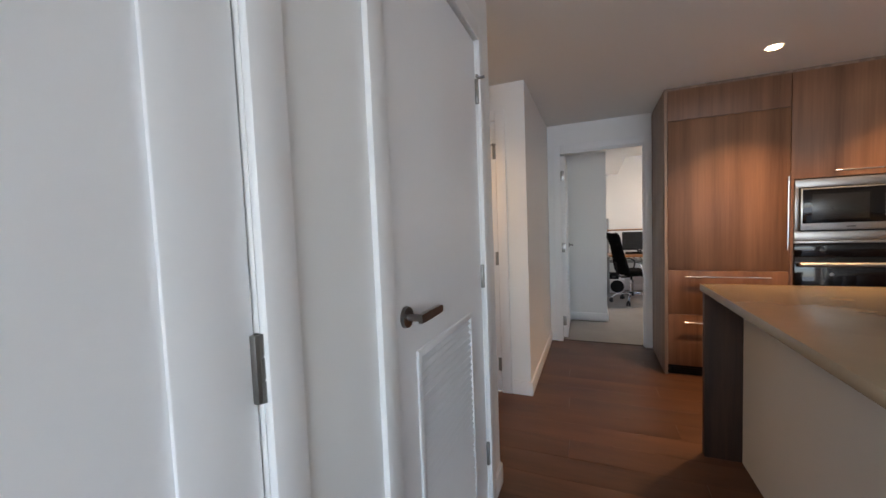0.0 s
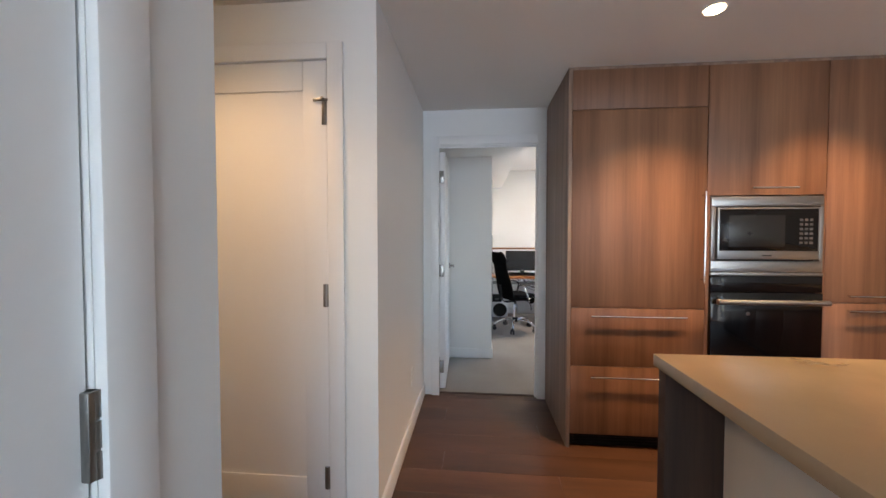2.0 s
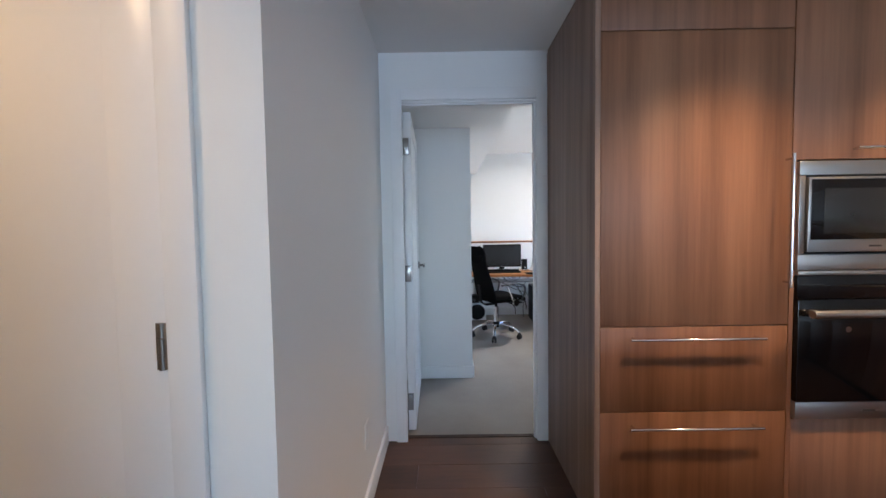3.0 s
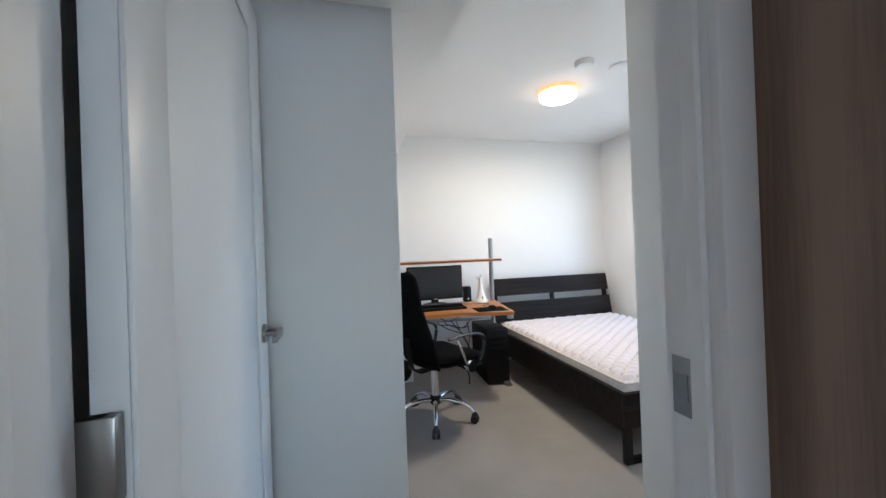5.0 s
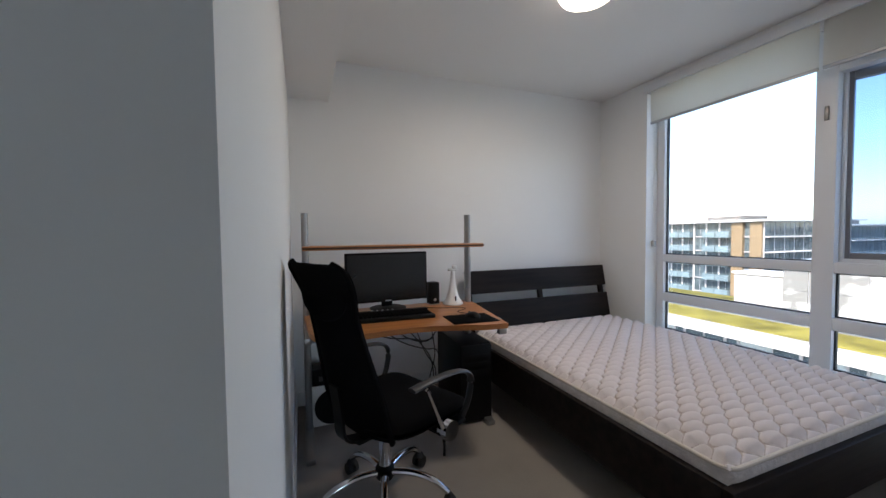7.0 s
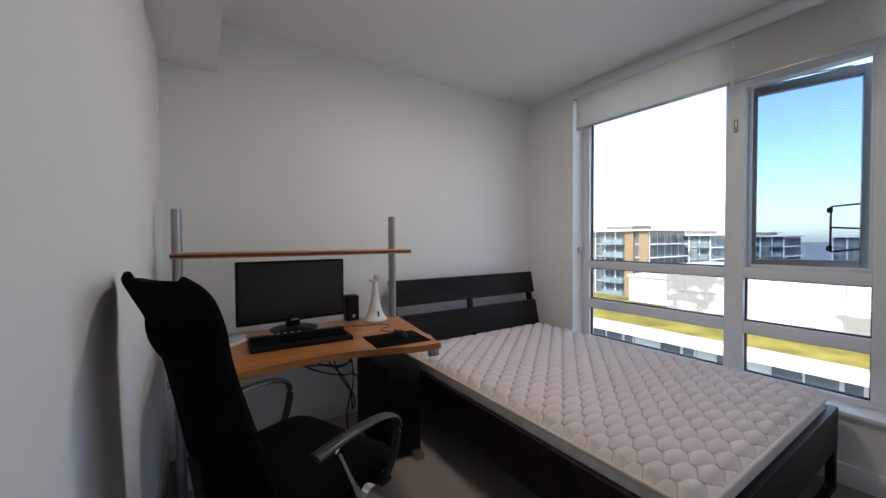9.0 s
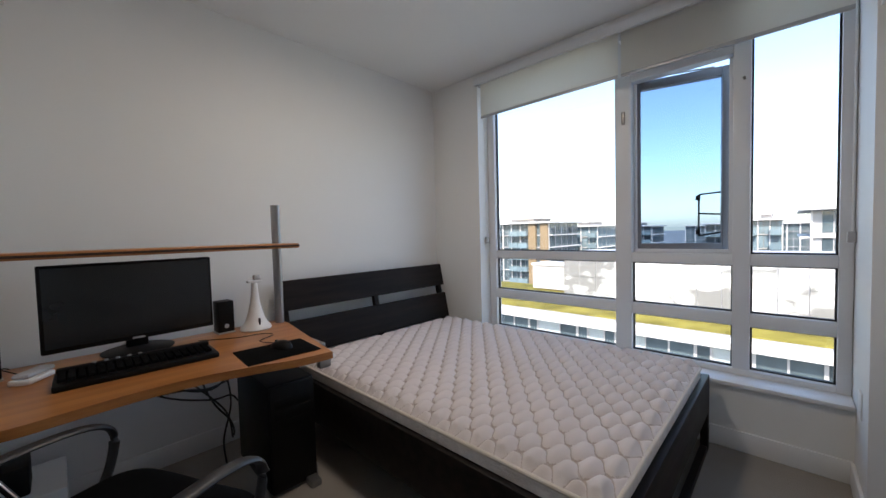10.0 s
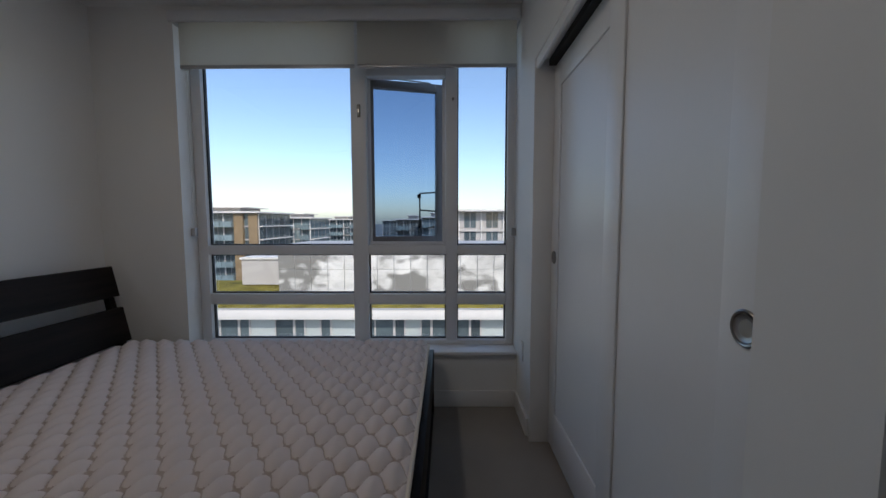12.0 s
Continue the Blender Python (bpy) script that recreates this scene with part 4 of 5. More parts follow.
for x in (0.118, 1.180):
    bm = bmesh.new()
    secs = [(0.020 * math.cos(a), 0.030 * math.sin(a)) for a in [2 * math.pi * i / 20 for i in range(20)]]
    low = [bm.verts.new((x + u, 7.062 + v - 0.1 + 0.0, 0.03)) for u, v in secs]
    high = [bm.verts.new((x + u, 7.062 + v - 0.1, 1.33)) for u, v in secs]
    for i in range(20):
        bm.faces.new((low[i], low[(i + 1) % 20], high[(i + 1) % 20], high[i]))
    bm.faces.new(low[::-1])
    bm.faces.new(high)
    part("post", bm, ALU, c, "oval silver-grey metal post")
    part("foot", box(x - 0.025, x + 0.025, 6.62, 7.08, 0.0, 0.032, bev=0.008), ALU, c, "silver-grey metal foot")
    part("arm", box(x - 0.016, x + 0.016, 6.52, 6.96, DZ - 0.062, DZ - 0.029, bev=0.005), ALU, c)
part("bracket", box(1.06, 1.105, 6.315, 6.345, DZ - 0.062, DZ - 0.029, bev=0.004), ALU, c)
part("rail", box(0.14, 1.16, 6.95, 6.975, 0.55, 0.60, bev=0.004), ALU, c)
part("shelf", box(0.10, 1.225, 6.80, 7.02, 1.112, 1.135, bev=0.004), BEECH, c, "narrow beech-laminate shelf")
part("shelf_edge", box(0.10, 1.225, 6.7965, 6.7995, 1.119, 1.128), DARKWOOD, c, "dark groove along the shelf edge")

# things on the desk
c = thing("monitor", "black widescreen computer monitor, switched off", "monitor", at=(0.61, 6.955, DZ), rz=3)
bm = bmesh.new()
bx(bm, -0.268, 0.268, -0.012, 0.014, 0.045, 0.360, 0.005)
bx(bm, -0.16, 0.16, 0.014, 0.045, 0.11, 0.31, 0.012)
part("housing", bm, BLACKP, c)
part("screen", box(-0.258, 0.258, -0.0135, -0.0118, 0.062, 0.350), SCREEN, c, "dark matt screen")
part("badge", box(-0.02, 0.02, -0.0138, -0.0118, 0.049, 0.056), SILVERP, c)
bm = bmesh.new()
bx(bm, -0.035, 0.035, 0.012, 0.04, 0.008, 0.14, 0.006)
lathe(bm, [(0.115, 0.0), (0.118, 0.005), (0.10, 0.010), (0.04, 0.014)], (0, 0.0, 0), 36)
part("stand", bm, BLACKP, c, "glossy black stand")
c = thing("keyboard", "thick black computer keyboard with palm rest", "keyboard", at=(0.585, 6.665, DZ), rz=-2)
bm = bmesh.new()
bx(bm, -0.215, 0.215, -0.085, 0.085, 0.0, 0.020, 0.006)
bx(bm, -0.210, 0.210, 0.05, 0.085, 0.020, 0.034, 0.005)
part("body", bm, BLACKP, c)
kc = None
for r in range(5):
    for k in range(18):
        at = (-0.195 + k * 0.0225, -0.042 + r * 0.0205, 0.020)
        if kc is None:
            kc = part("keycap", box(-0.0092, 0.0092, -0.0085, 0.0085, 0.0, 0.010, bev=0.0015, seg=1), BLACKF, c)
            kc.location = at
        else:
            o = new("keycap", kc.data)
            o.parent = c
            o.location = at
for k in range(5):
    part("media_key", cyl(bmesh.new(), (-0.12 + k * 0.03, 0.067, 0.034), (-0.12 + k * 0.03, 0.067, 0.038), 0.006, seg=12), SILVERP, c)
c = thing("mouse_pad", "black cloth mouse pad on the desk", "mouse pad", at=(0.965, 6.47, DZ), rz=-4)
part("mat", box(-0.13, 0.13, -0.105, 0.105, 0.0, 0.004, bev=0.0015), BLACKF, c)
c = thing("mouse", "black computer mouse on the mouse pad", "mouse", at=(0.995, 6.50, DZ + 0.004), rz=10)
bm = bmesh.new()
bmesh.ops.create_uvsphere(bm, u_segments=24, v_segments=14, radius=1.0)
for v in bm.verts:
    z = max(0.0, v.co.z)
    v.co = Vector((v.co.x * 0.032, v.co.y * 0.056, z * 0.028 * (1 - 0.25 * v.co.y)))
part("shell", bm, BLACKP, c)
part("wheel", cyl(bmesh.new(), (-0.003, 0.033, 0.017), (0.003, 0.033, 0.017), 0.008, seg=16), GREYP, c)


def speaker(at, rz, h):
    s = thing("desktop_speaker", "small black desktop speaker on the desk", "speaker", at=at, rz=rz, group="desktop speakers")
    part("cabinet", box(-0.034, 0.034, -0.02, 0.05, 0.006, h, bev=0.005), BLACKP, s)
    part("base", box(-0.037, 0.037, -0.024, 0.054, 0.0, 0.006, bev=0.002), SILVERP, s)
    bm = bmesh.new()
    lathe(bm, [(0.008, 0.0), (0.010, 0.002), (0.004, 0.003)], seg=16)
    bmesh.ops.transform(bm, matrix=pose(0, -0.0205, 0.035, 90), verts=bm.verts)
    part("knob", bm, SILVERP, s, "silver power light ring")
    return s


speaker((0.222, 6.885, DZ), 8, 0.160)
speaker((0.925, 6.955, DZ), 2, 0.150)

c = thing("desk_lamp", "white cone-shaped desk lamp with a folded head", "desk lamp", at=(1.045, 6.91, DZ))
bm = bmesh.new()
lathe(bm, [(0.066, 0.0), (0.069, 0.006), (0.066, 0.016), (0.052, 0.030), (0.040, 0.055), (0.030, 0.09), (0.022, 0.13), (0.017, 0.17), (0.0145, 0.205), (0.0135, 0.225)], seg=36)
part("body", bm, WHITEP, c)
part("head", box(-0.032, 0.032, -0.016, 0.016, 0.225, 0.238, bev=0.005), WHITEP, c)
part("tip", box(-0.004, 0.030, -0.010, 0.010, 0.238, 0.262, bev=0.006), WHITEP, c)
part("slot", box(-0.004, 0.004, -0.0535, -0.044, 0.028, 0.06, bev=0.002), GREYP, c, "dark slot")
c = thing("cordless_phone", "white and grey device lying on a cradle", "phone", at=(0.325, 6.80, DZ), rz=-35)
part("cradle", box(-0.03, 0.03, -0.05, 0.05, 0.0, 0.018, bev=0.006), WHITEP, c)
part("handset", box(-0.024, 0.024, -0.045, 0.06, 0.018, 0.034, bev=0.008), SILVERP, c)


def cable(name, pts, r=0.0028, label="thin black cable", n=8):
    ob = thing(name, label, "cable", group="cables")
    part("lead", sweep(bmesh.new(), spline(pts, n), ring(r, 7)), RUBBER, ob)
    return ob


cable("mouse_cable", [(1.0, 6.555, DZ + 0.008), (0.97, 6.66, DZ + 0.004), (1.05, 6.72, DZ + 0.004), (1.02, 6.78, DZ + 0.004), (0.92, 6.80, DZ + 0.004), (0.80, 6.88, DZ + 0.004)], 0.0018, "thin black mouse cable on the desk")
cable("phone_cable", [(0.30, 6.87, DZ + 0.006), (0.25, 6.95, DZ + 0.02), (0.27, 7.045, DZ - 0.02), (0.30, 7.05, 0.55)], 0.002, "thin black cable behind the phone")
LOOPS = [
    [(0.62, 7.045, 0.66), (0.70, 6.95, 0.54), (0.86, 6.90, 0.50), (1.0, 7.0, 0.62), (1.03, 7.05, 0.66)],
    [(0.50, 7.045, 0.66), (0.66, 6.93, 0.52), (0.84, 6.93, 0.44), (0.95, 7.02, 0.40), (0.99, 7.05, 0.35)],
    [(0.66, 7.045, 0.67), (0.76, 6.98, 0.55), (0.88, 6.98, 0.40), (0.96, 7.10, 0.26), (0.99, 7.16, 0.12)],
    [(0.72, 7.045, 0.67), (0.80, 6.96, 0.58), (0.92, 7.0, 0.56), (1.02, 7.05, 0.64)],
    [(0.42, 7.045, 0.66), (0.56, 6.90, 0.56), (0.74, 6.88, 0.53), (0.84, 6.94, 0.49), (0.95, 7.04, 0.47)],
    [(0.58, 7.045, 0.68), (0.64, 6.92, 0.60), (0.72, 6.90, 0.57), (0.84, 6.96, 0.60), (0.93, 7.045, 0.68)],
    [(0.78, 7.045, 0.68), (0.86, 7.0, 0.42), (0.93, 6.98, 0.30), (0.97, 7.06, 0.20), (0.99, 7.14, 0.14)],
    [(0.94, 7.045, 0.52), (0.95, 7.02, 0.36), (0.92, 7.05, 0.18), (0.94, 7.10, 0.03)],
]
for pts in LOOPS:
    cable("cable", pts, 0.0042, "black cable sagging under the desk")

c = thing("computer_tower", "black computer tower on the carpet under the desk", "computer", at=(1.11, 6.70, 0), rz=-2)
part("case", box(-0.105, 0.105, 0.0, 0.45, 0.012, 0.505, bev=0.006), BLACKP, c)
part("front_panel", box(-0.103, 0.103, -0.018, 0.0, 0.014, 0.50, bev=0.008), BLACKP, c)
for k in range(3):
    part("drive_bay", box(-0.082, 0.082, -0.021, -0.0175, 0.40 - k * 0.05, 0.44 - k * 0.05, bev=0.002), BLACKP, c)
for x in (-0.09, 0.07):
    part("foot", box(x, x + 0.02, 0.02, 0.43, 0.0, 0.012), RUBBER, c)
part("carry_grip", box(0.105, 0.112, -0.01, 0.03, 0.0, 0.07, bev=0.003), SILVERP, c, "grey lower corner trim")
c = thing("subwoofer", "white-sided subwoofer box with a round black driver", "subwoofer", at=(0.26, 7.01, 0))
part("cabinet", box(-0.125, 0.125, 0.0, 0.30, 0.006, 0.245, bev=0.006), WHITEP, c)
bm = bmesh.new()
lathe(bm, [(0.108, 0.0), (0.110, 0.008), (0.098, 0.012), (0.06, 0.004), (0.02, 0.008)], seg=36)
bmesh.ops.transform(bm, matrix=pose(0, 0.001, 0.124, 90), verts=bm.verts)
part("driver", bm, BLACKP, c, "round black driver")
for x in (-0.1, 0.09):
    part("foot", box(x, x + 0.012, 0.02, 0.28, 0.0, 0.006), RUBBER, c)
c = thing("power_adapter", "black power box on top of the subwoofer", "power box", at=(0.21, 7.05, 0.245))
part("housing", box(-0.07, 0.08, 0.0, 0.14, 0.0, 0.11, bev=0.006), BLACKP, c)
part("socket", box(-0.03, 0.03, -0.003, 0.001, 0.03, 0.06), GREYP, c)

# ---- office chair ----
c = thing("office_chair", "black high-back mesh office chair with chrome base", "office chair", at=(0.42, 6.225, 0), rz=0)
for i in range(5):
    a = radians(-103 + 72 * i)
    ux, uy = math.cos(a), math.sin(a)
    pts = spline([(ux * 0.03, uy * 0.03, 0.145), (ux * 0.12, uy * 0.12, 0.150), (ux * 0.22, uy * 0.22, 0.125), (ux * 0.285, uy * 0.285, 0.078)], 5)
    leg = part("leg", sweep(bmesh.new(), pts, lambda s: ring(0.019 - 0.005 * s, 12, 0.015 - 0.003 * s)), CHROME, c, "curved chrome leg")
    bm = bmesh.new()
    px, py = ux * 0.29, uy * 0.29
    sx, sy = -uy, ux
    for s in (-1, 1):
        cyl(bm, (px + sx * 0.006 * s, py + sy * 0.006 * s, 0.029), (px + sx * 0.026 * s, py + sy * 0.026 * s, 0.029), 0.029, 0.027, 22)
    lathe(bm, [(0.020, 0.045), (0.024, 0.055), (0.018, 0.068), (0.010, 0.076)], (px, py, 0), 14)
    part("caster", bm, RUBBER, c, "black twin-wheel caster")
part("hub", lathe(bmesh.new(), [(0.036, 0.115), (0.042, 0.125), (0.042, 0.165), (0.030, 0.178)], seg=24), BLACKP, c)
bm = bmesh.new()
lathe(bm, [(0.028, 0.165), (0.028, 0.36), (0.024, 0.365)], seg=24)
part("gas_column", bm, CHROME, c, "chrome gas column")
part("piston", lathe(bmesh.new(), [(0.0155, 0.36), (0.0155, 0.45)], seg=18), BLACKP, c)
# upper part, in its own axes: +x is the way the sitter looks
U = pose(0.043, -0.12, 0, 0, 0, 25)


def upper(name, bm, material, label="", parent=None):
    bmesh.ops.transform(bm, matrix=U, verts=bm.verts)
    return part(name, bm, material, parent or c, label)


upper("mechanism", box(-0.14, 0.12, -0.06, 0.06, 0.435, 0.468, bev=0.008), BLACKP)
bm = bmesh.new()
nu, nv = 22, 22
low, high = [], []
for i in range(nu + 1):
    low.append([]), high.append([])
    for j in range(nv + 1):
        u, v = -1 + 2 * i / nu, -1 + 2 * j / nv
        k = (abs(u) ** 4 + abs(v) ** 4) ** 0.25 if (u or v) else 0
        f = max(abs(u), abs(v)) / k if k else 1
        x, y = u * f * 0.235, v * f * 0.245
        e = max(abs(u), abs(v))
        th = (1 - e ** 5) ** 0.5
        wf = -0.045 * max(0.0, (x - 0.10) / 0.135) ** 2
        high[-1].append(bm.verts.new((x, y, 0.505 + 0.035 * th + wf + 0.012 * (abs(v) ** 2))))
        low[-1].append(bm.verts.new((x, y, 0.503 - 0.033 * th + wf)))
for i in range(nu):
    for j in range(nv):
        bm.faces.new((high[i][j], high[i + 1][j], high[i + 1][j + 1], high[i][j + 1]))
        bm.faces.new((low[i][j], low[i][j + 1], low[i + 1][j + 1], low[i + 1][j]))
bmesh.ops.remove_doubles(bm, verts=bm.verts, dist=0.0015)
upper("seat", bm, BLACKF, "black padded fabric seat")
# backrest: a curved shell from the seat to the flared headrest
prof = spline([(-0.205, 0.47, 0.185), (-0.235, 0.56, 0.198), (-0.262, 0.68, 0.188), (-0.292, 0.80, 0.168), (-0.322, 0.92, 0.158), (-0.345, 1.00, 0.178), (-0.370, 1.06, 0.190), (-0.386, 1.09, 0.178), (-0.394, 1.106, 0.140)], 4)
bm = bmesh.new()
sheets = []
for off in (0.0, 0.022):
    rows = []
    for p in prof:
        row = []
        for j in range(15):
            v = -1 + 2 * j / 14
            row.append(bm.verts.new((p.x + 0.032 * v * v - off * (1 - 0.75 * abs(v) ** 3), v * p.z, p.y - (0.02 * v * v if p is prof[-1] else 0))))
        rows.append(row)
    sheets.append(rows)
for s, rows in enumerate(sheets):
    for r1, r2 in zip(rows, rows[1:]):
        for j in range(14):
            q = (r1[j], r1[j + 1], r2[j + 1], r2[j])
            bm.faces.new(q if s else q[::-1])
A, B = sheets
n = len(A)
for i in range(n - 1):
    for j in (0, 14):
        bm.faces.new((A[i][j], A[i + 1][j], B[i + 1][j], B[i][j]))
for i in (0, n - 1):
    for j in range(14):
        bm.faces.new((A[i][j], A[i][j + 1], B[i][j + 1], B[i][j]))
back = upper("backrest", bm, BLACKF, "black mesh high backrest with flared headrest")
for sgn in (-1, 1):
    pts = [(p.x + 0.032 - 0.014, sgn * (p.z - 0.002), p.y) for p in prof]
    upper("back_frame", sweep(bmesh.new(), pts, ring(0.009, 8)), BLACKF, "black tubular back frame", back)
# lumbar pad and headrest pad
bm = bmesh.new()
bmesh.ops.create_uvsphere(bm, u_segments=24, v_segments=14, radius=1.0)
for v in bm.verts:
    v.co = Vector((-0.335 + v.co.x * 0.026, v.co.y * 0.150, 0.985 + v.co.z * 0.085))
upper("headrest", bm, BLACKF, "black padded headrest", back)
bm = bmesh.new()
bx(bm, -0.225, -0.10, -0.035, 0.035, 0.42, 0.436, 0.006)
sweep(bm, spline([(-0.20, 0, 0.43), (-0.27, 0, 0.46), (-0.285, 0, 0.56), (-0.30, 0, 0.66)], 5), [(-0.03, -0.005), (0.03, -0.005), (0.03, 0.005), (-0.03, 0.005)])
upper("back_bracket", bm, BLACKP)
for sgn in (-1, 1):
    y = sgn * 0.262
    pts = spline([(-0.16, y * 0.99, 0.672), (-0.06, y, 0.682), (0.06, y, 0.678), (0.125, y, 0.656), (0.145, y, 0.616), (0.130, y * 0.99, 0.545), (0.10, y * 0.97, 0.49)], 6)
    arm = upper("armrest", sweep(bmesh.new(), pts, lambda s: [(0.021 * math.cos(t) * (1 - 0.35 * s), 0.008 * math.sin(t)) for t in [2 * math.pi * q / 12 for q in range(12)]]), ARMP, "black looped plastic armrest")
    upper("arm_post", cyl(bmesh.new(), (-0.09, y, 0.655), (-0.005, y * 0.98, 0.475), 0.0085, seg=14), CHROME, "chrome arm strut", arm)
    bm = bmesh.new()
    cyl(bm, (0.02, sgn * 0.235, 0.470), (0.02, sgn * 0.275, 0.470), 0.040, 0.037, 28)
    upper("arm_pivot", bm, CHROME, "round chrome armrest pivot", arm)
    upper("arm_bracket", box(-0.02, 0.13, min(sgn * 0.10, sgn * 0.25), max(sgn * 0.10, sgn * 0.25), 0.455, 0.470, bev=0.004), BLACKP, "", arm)
upper("tilt_lever", sweep(bmesh.new(), spline([(0.02, -0.05, 0.45), (0.03, -0.16, 0.44), (0.05, -0.20, 0.40), (0.055, -0.20, 0.33)], 5), ring(0.0055, 8)), BLACKP)

# ---- outside ----
GRASS = surface("sedum_roof", (0.165, 0.140, 0.030), 0.95, vary=0.65, scale=0.7, fine=9, bump=0.8, depth=0.05, spec=0.1)
CONC = surface("white_render", (0.40, 0.375, 0.355), 0.8, vary=0.06, scale=0.4, fine=20, bump=0.1, depth=0.01)
FASCIA = surface("white_fascia", (0.60, 0.57, 0.54), 0.6, vary=0.05, scale=0.5, fine=20, bump=0.05)
GREYC = surface("grey_cladding", (0.33, 0.33, 0.34), 0.7, vary=0.08, scale=0.3, fine=10, bump=0.1)
TAN = surface("tan_cladding", (0.20, 0.140, 0.075), 0.7, vary=0.1, scale=0.4, fine=10, bump=0.1)
ASPH = surface("city_ground", (0.18, 0.19, 0.19), 0.95, vary=0.5, scale=0.03, fine=0.5, bump=0.0)
DGLASS = surface("dark_facade_glass", (0.070, 0.090, 0.098), 0.08, vary=0.5, scale=0.35, fine=2, bump=0.0)
LGLASS = surface("pale_facade_glass", (0.15, 0.195, 0.21), 0.12, vary=0.25, scale=0.35, fine=2, bump=0.0)

m, t, b = nodes_of("cloud_mural")
geo = t.nodes.new("ShaderNodeNewGeometry")
mp = t.nodes.new("ShaderNodeMapping")
mp.inputs["Scale"].default_value = (0.4, 0.40, 0.62)
t.links.new(geo.outputs["Position"], mp.inputs[0])
warp = t.nodes.new("ShaderNodeTexNoise")
warp.inputs["Scale"].default_value, warp.inputs["Detail"].default_value = 2.2, 4.0
t.links.new(mp.outputs[0], warp.inputs["Vector"])
bend = t.nodes.new("ShaderNodeVectorMath")
bend.operation = "MULTIPLY_ADD"
bend.inputs[1].default_value = (0.5, 0.5, 0.5)
t.links.new(warp.outputs["Color"], bend.inputs[0])
t.links.new(mp.outputs[0], bend.inputs[2])
puff = t.nodes.new("ShaderNodeTexVoronoi")
puff.feature = "SMOOTH_F1"
puff.inputs["Scale"].default_value, puff.inputs["Smoothness"].default_value = 2.6, 0.35
t.links.new(bend.outputs[0], puff.inputs["Vector"])
bank = noise_tex(t, mp.outputs[0], 0.55, 3.0, 0.5)
edge_at = t.nodes.new("ShaderNodeMath")
edge_at.operation = "MULTIPLY_ADD"
edge_at.inputs[1].default_value = -0.22
t.links.new(puff.outputs["Distance"], edge_at.inputs[0])
t.links.new(bank, edge_at.inputs[2])
rg = t.nodes.new("ShaderNodeMapRange")
rg.inputs[1].default_value, rg.inputs[2].default_value = 0.365, 0.44
t.links.new(edge_at.outputs[0], rg.inputs[0])
wisps = noise_tex(t, bend.outputs[0], 1.6, 5.0, 0.6)
body = t.nodes.new("ShaderNodeMapRange")
body.inputs[1].default_value, body.inputs[2].default_value = 0.30, 0.62
body.inputs[3].default_value, body.inputs[4].default_value = 0.45, 1.0
t.links.new(wisps, body.inputs[0])
ad = t.nodes.new("ShaderNodeMath")
ad.operation = "MULTIPLY"
t.links.new(rg.outputs[0], ad.inputs[0])
t.links.new(body.outputs[0], ad.inputs[1])
t.links.new(ramp_mix(t, ad.outputs[0], (0.185, 0.177, 0.162), (0.64, 0.62, 0.59)), b.inputs["Base Color"])
b.inputs["Roughness"].default_value = 0.55
MURAL = m
PALEP = surface("pale_facade_panel", (0.38, 0.41, 0.40), 0.5, vary=0.08, scale=0.4, fine=10, bump=0.05)

GZ = -18.0
structure("ground", box(-400, 3000, -2500, 2500, GZ - 1.0, GZ), ASPH, "distant city ground reaching the horizon", "ground")

RZ = -3.45                    # level of the neighbour's planted roof
h = thing("neighbour_building", "low white neighbouring building with a planted roof", "building")
part("wall", box(20.9, 29.4, -32.0, 46.0, GZ, RZ - 0.7), PALEP, h)
part("fascia", box(20.2, 29.6, -32.2, 46.2, RZ - 0.74, RZ - 0.17, bev=0.02), FASCIA, h, "broad white roof edge")
part("planted_roof", box(20.26, 29.4, -32.0, 46.0, RZ - 0.16, RZ - 0.04, bev=0.04), GRASS, h, "yellow-green sedum planting")


part("drip_edge", box(20.16, 20.26, -32.2, 46.2, RZ - 0.168, RZ - 0.10), GREYC, h, "grey metal edge along the planting")
part("gravel_strip", box(22.9, 23.7, -32.0, 46.0, RZ - 0.05, RZ - 0.01), ASPH, h, "grey gravel strip along the screen wall")


def facade_window(w, h0, h1, bar):
    """A pane and its white frame, at the origin, to be repeated along the facade."""
    pane = part("window", box(-0.02, 0.03, -w / 2, w / 2, h0, h1), DGLASS, h)
    bm = bmesh.new()
    for a, b2, za, zb in ((-w / 2 - bar, -w / 2, h0 - bar, h1 + bar), (w / 2, w / 2 + bar, h0 - bar, h1 + bar), (-w / 2, w / 2, h1, h1 + bar), (-w / 2, w / 2, h0 - bar, h0)):
        bx(bm, -0.07, 0.0, a, b2, za, zb)
    return pane, part("window_frame", bm, CONC, h)


KINDS = [facade_window(0.98, 0.0, 2.3, 0.04), facade_window(0.50, 0.75, 2.25, 0.09)]
rng = random.Random(4)
y = -29.0
first = [True, True]
while y < 42:
    row = rng.choice([(1, 0, 0), (1,), (1, 0, 0, 1), (0, 0, 1), (0, 1), (1, 0)])
    for kind in row:
        half = 0.53 if kind == 0 else 0.34
        y += half
        for lvl in (0, 1):
            at = (20.88, y, RZ - 3.15 - 3.2 * lvl)
            if first[kind]:
                for o in KINDS[kind]:
                    o.location = at
                first[kind] = False
            else:
                twin(KINDS[kind][0], "window", at, h)
                twin(KINDS[kind][1], "window_frame", at, h)
        y += half
    y += rng.choice([0.8, 1.4, 2.4])

# mural screen on the roof
s = thing("mural_screen", "rooftop screen wall of panels with a cloud mural", "wall screen")
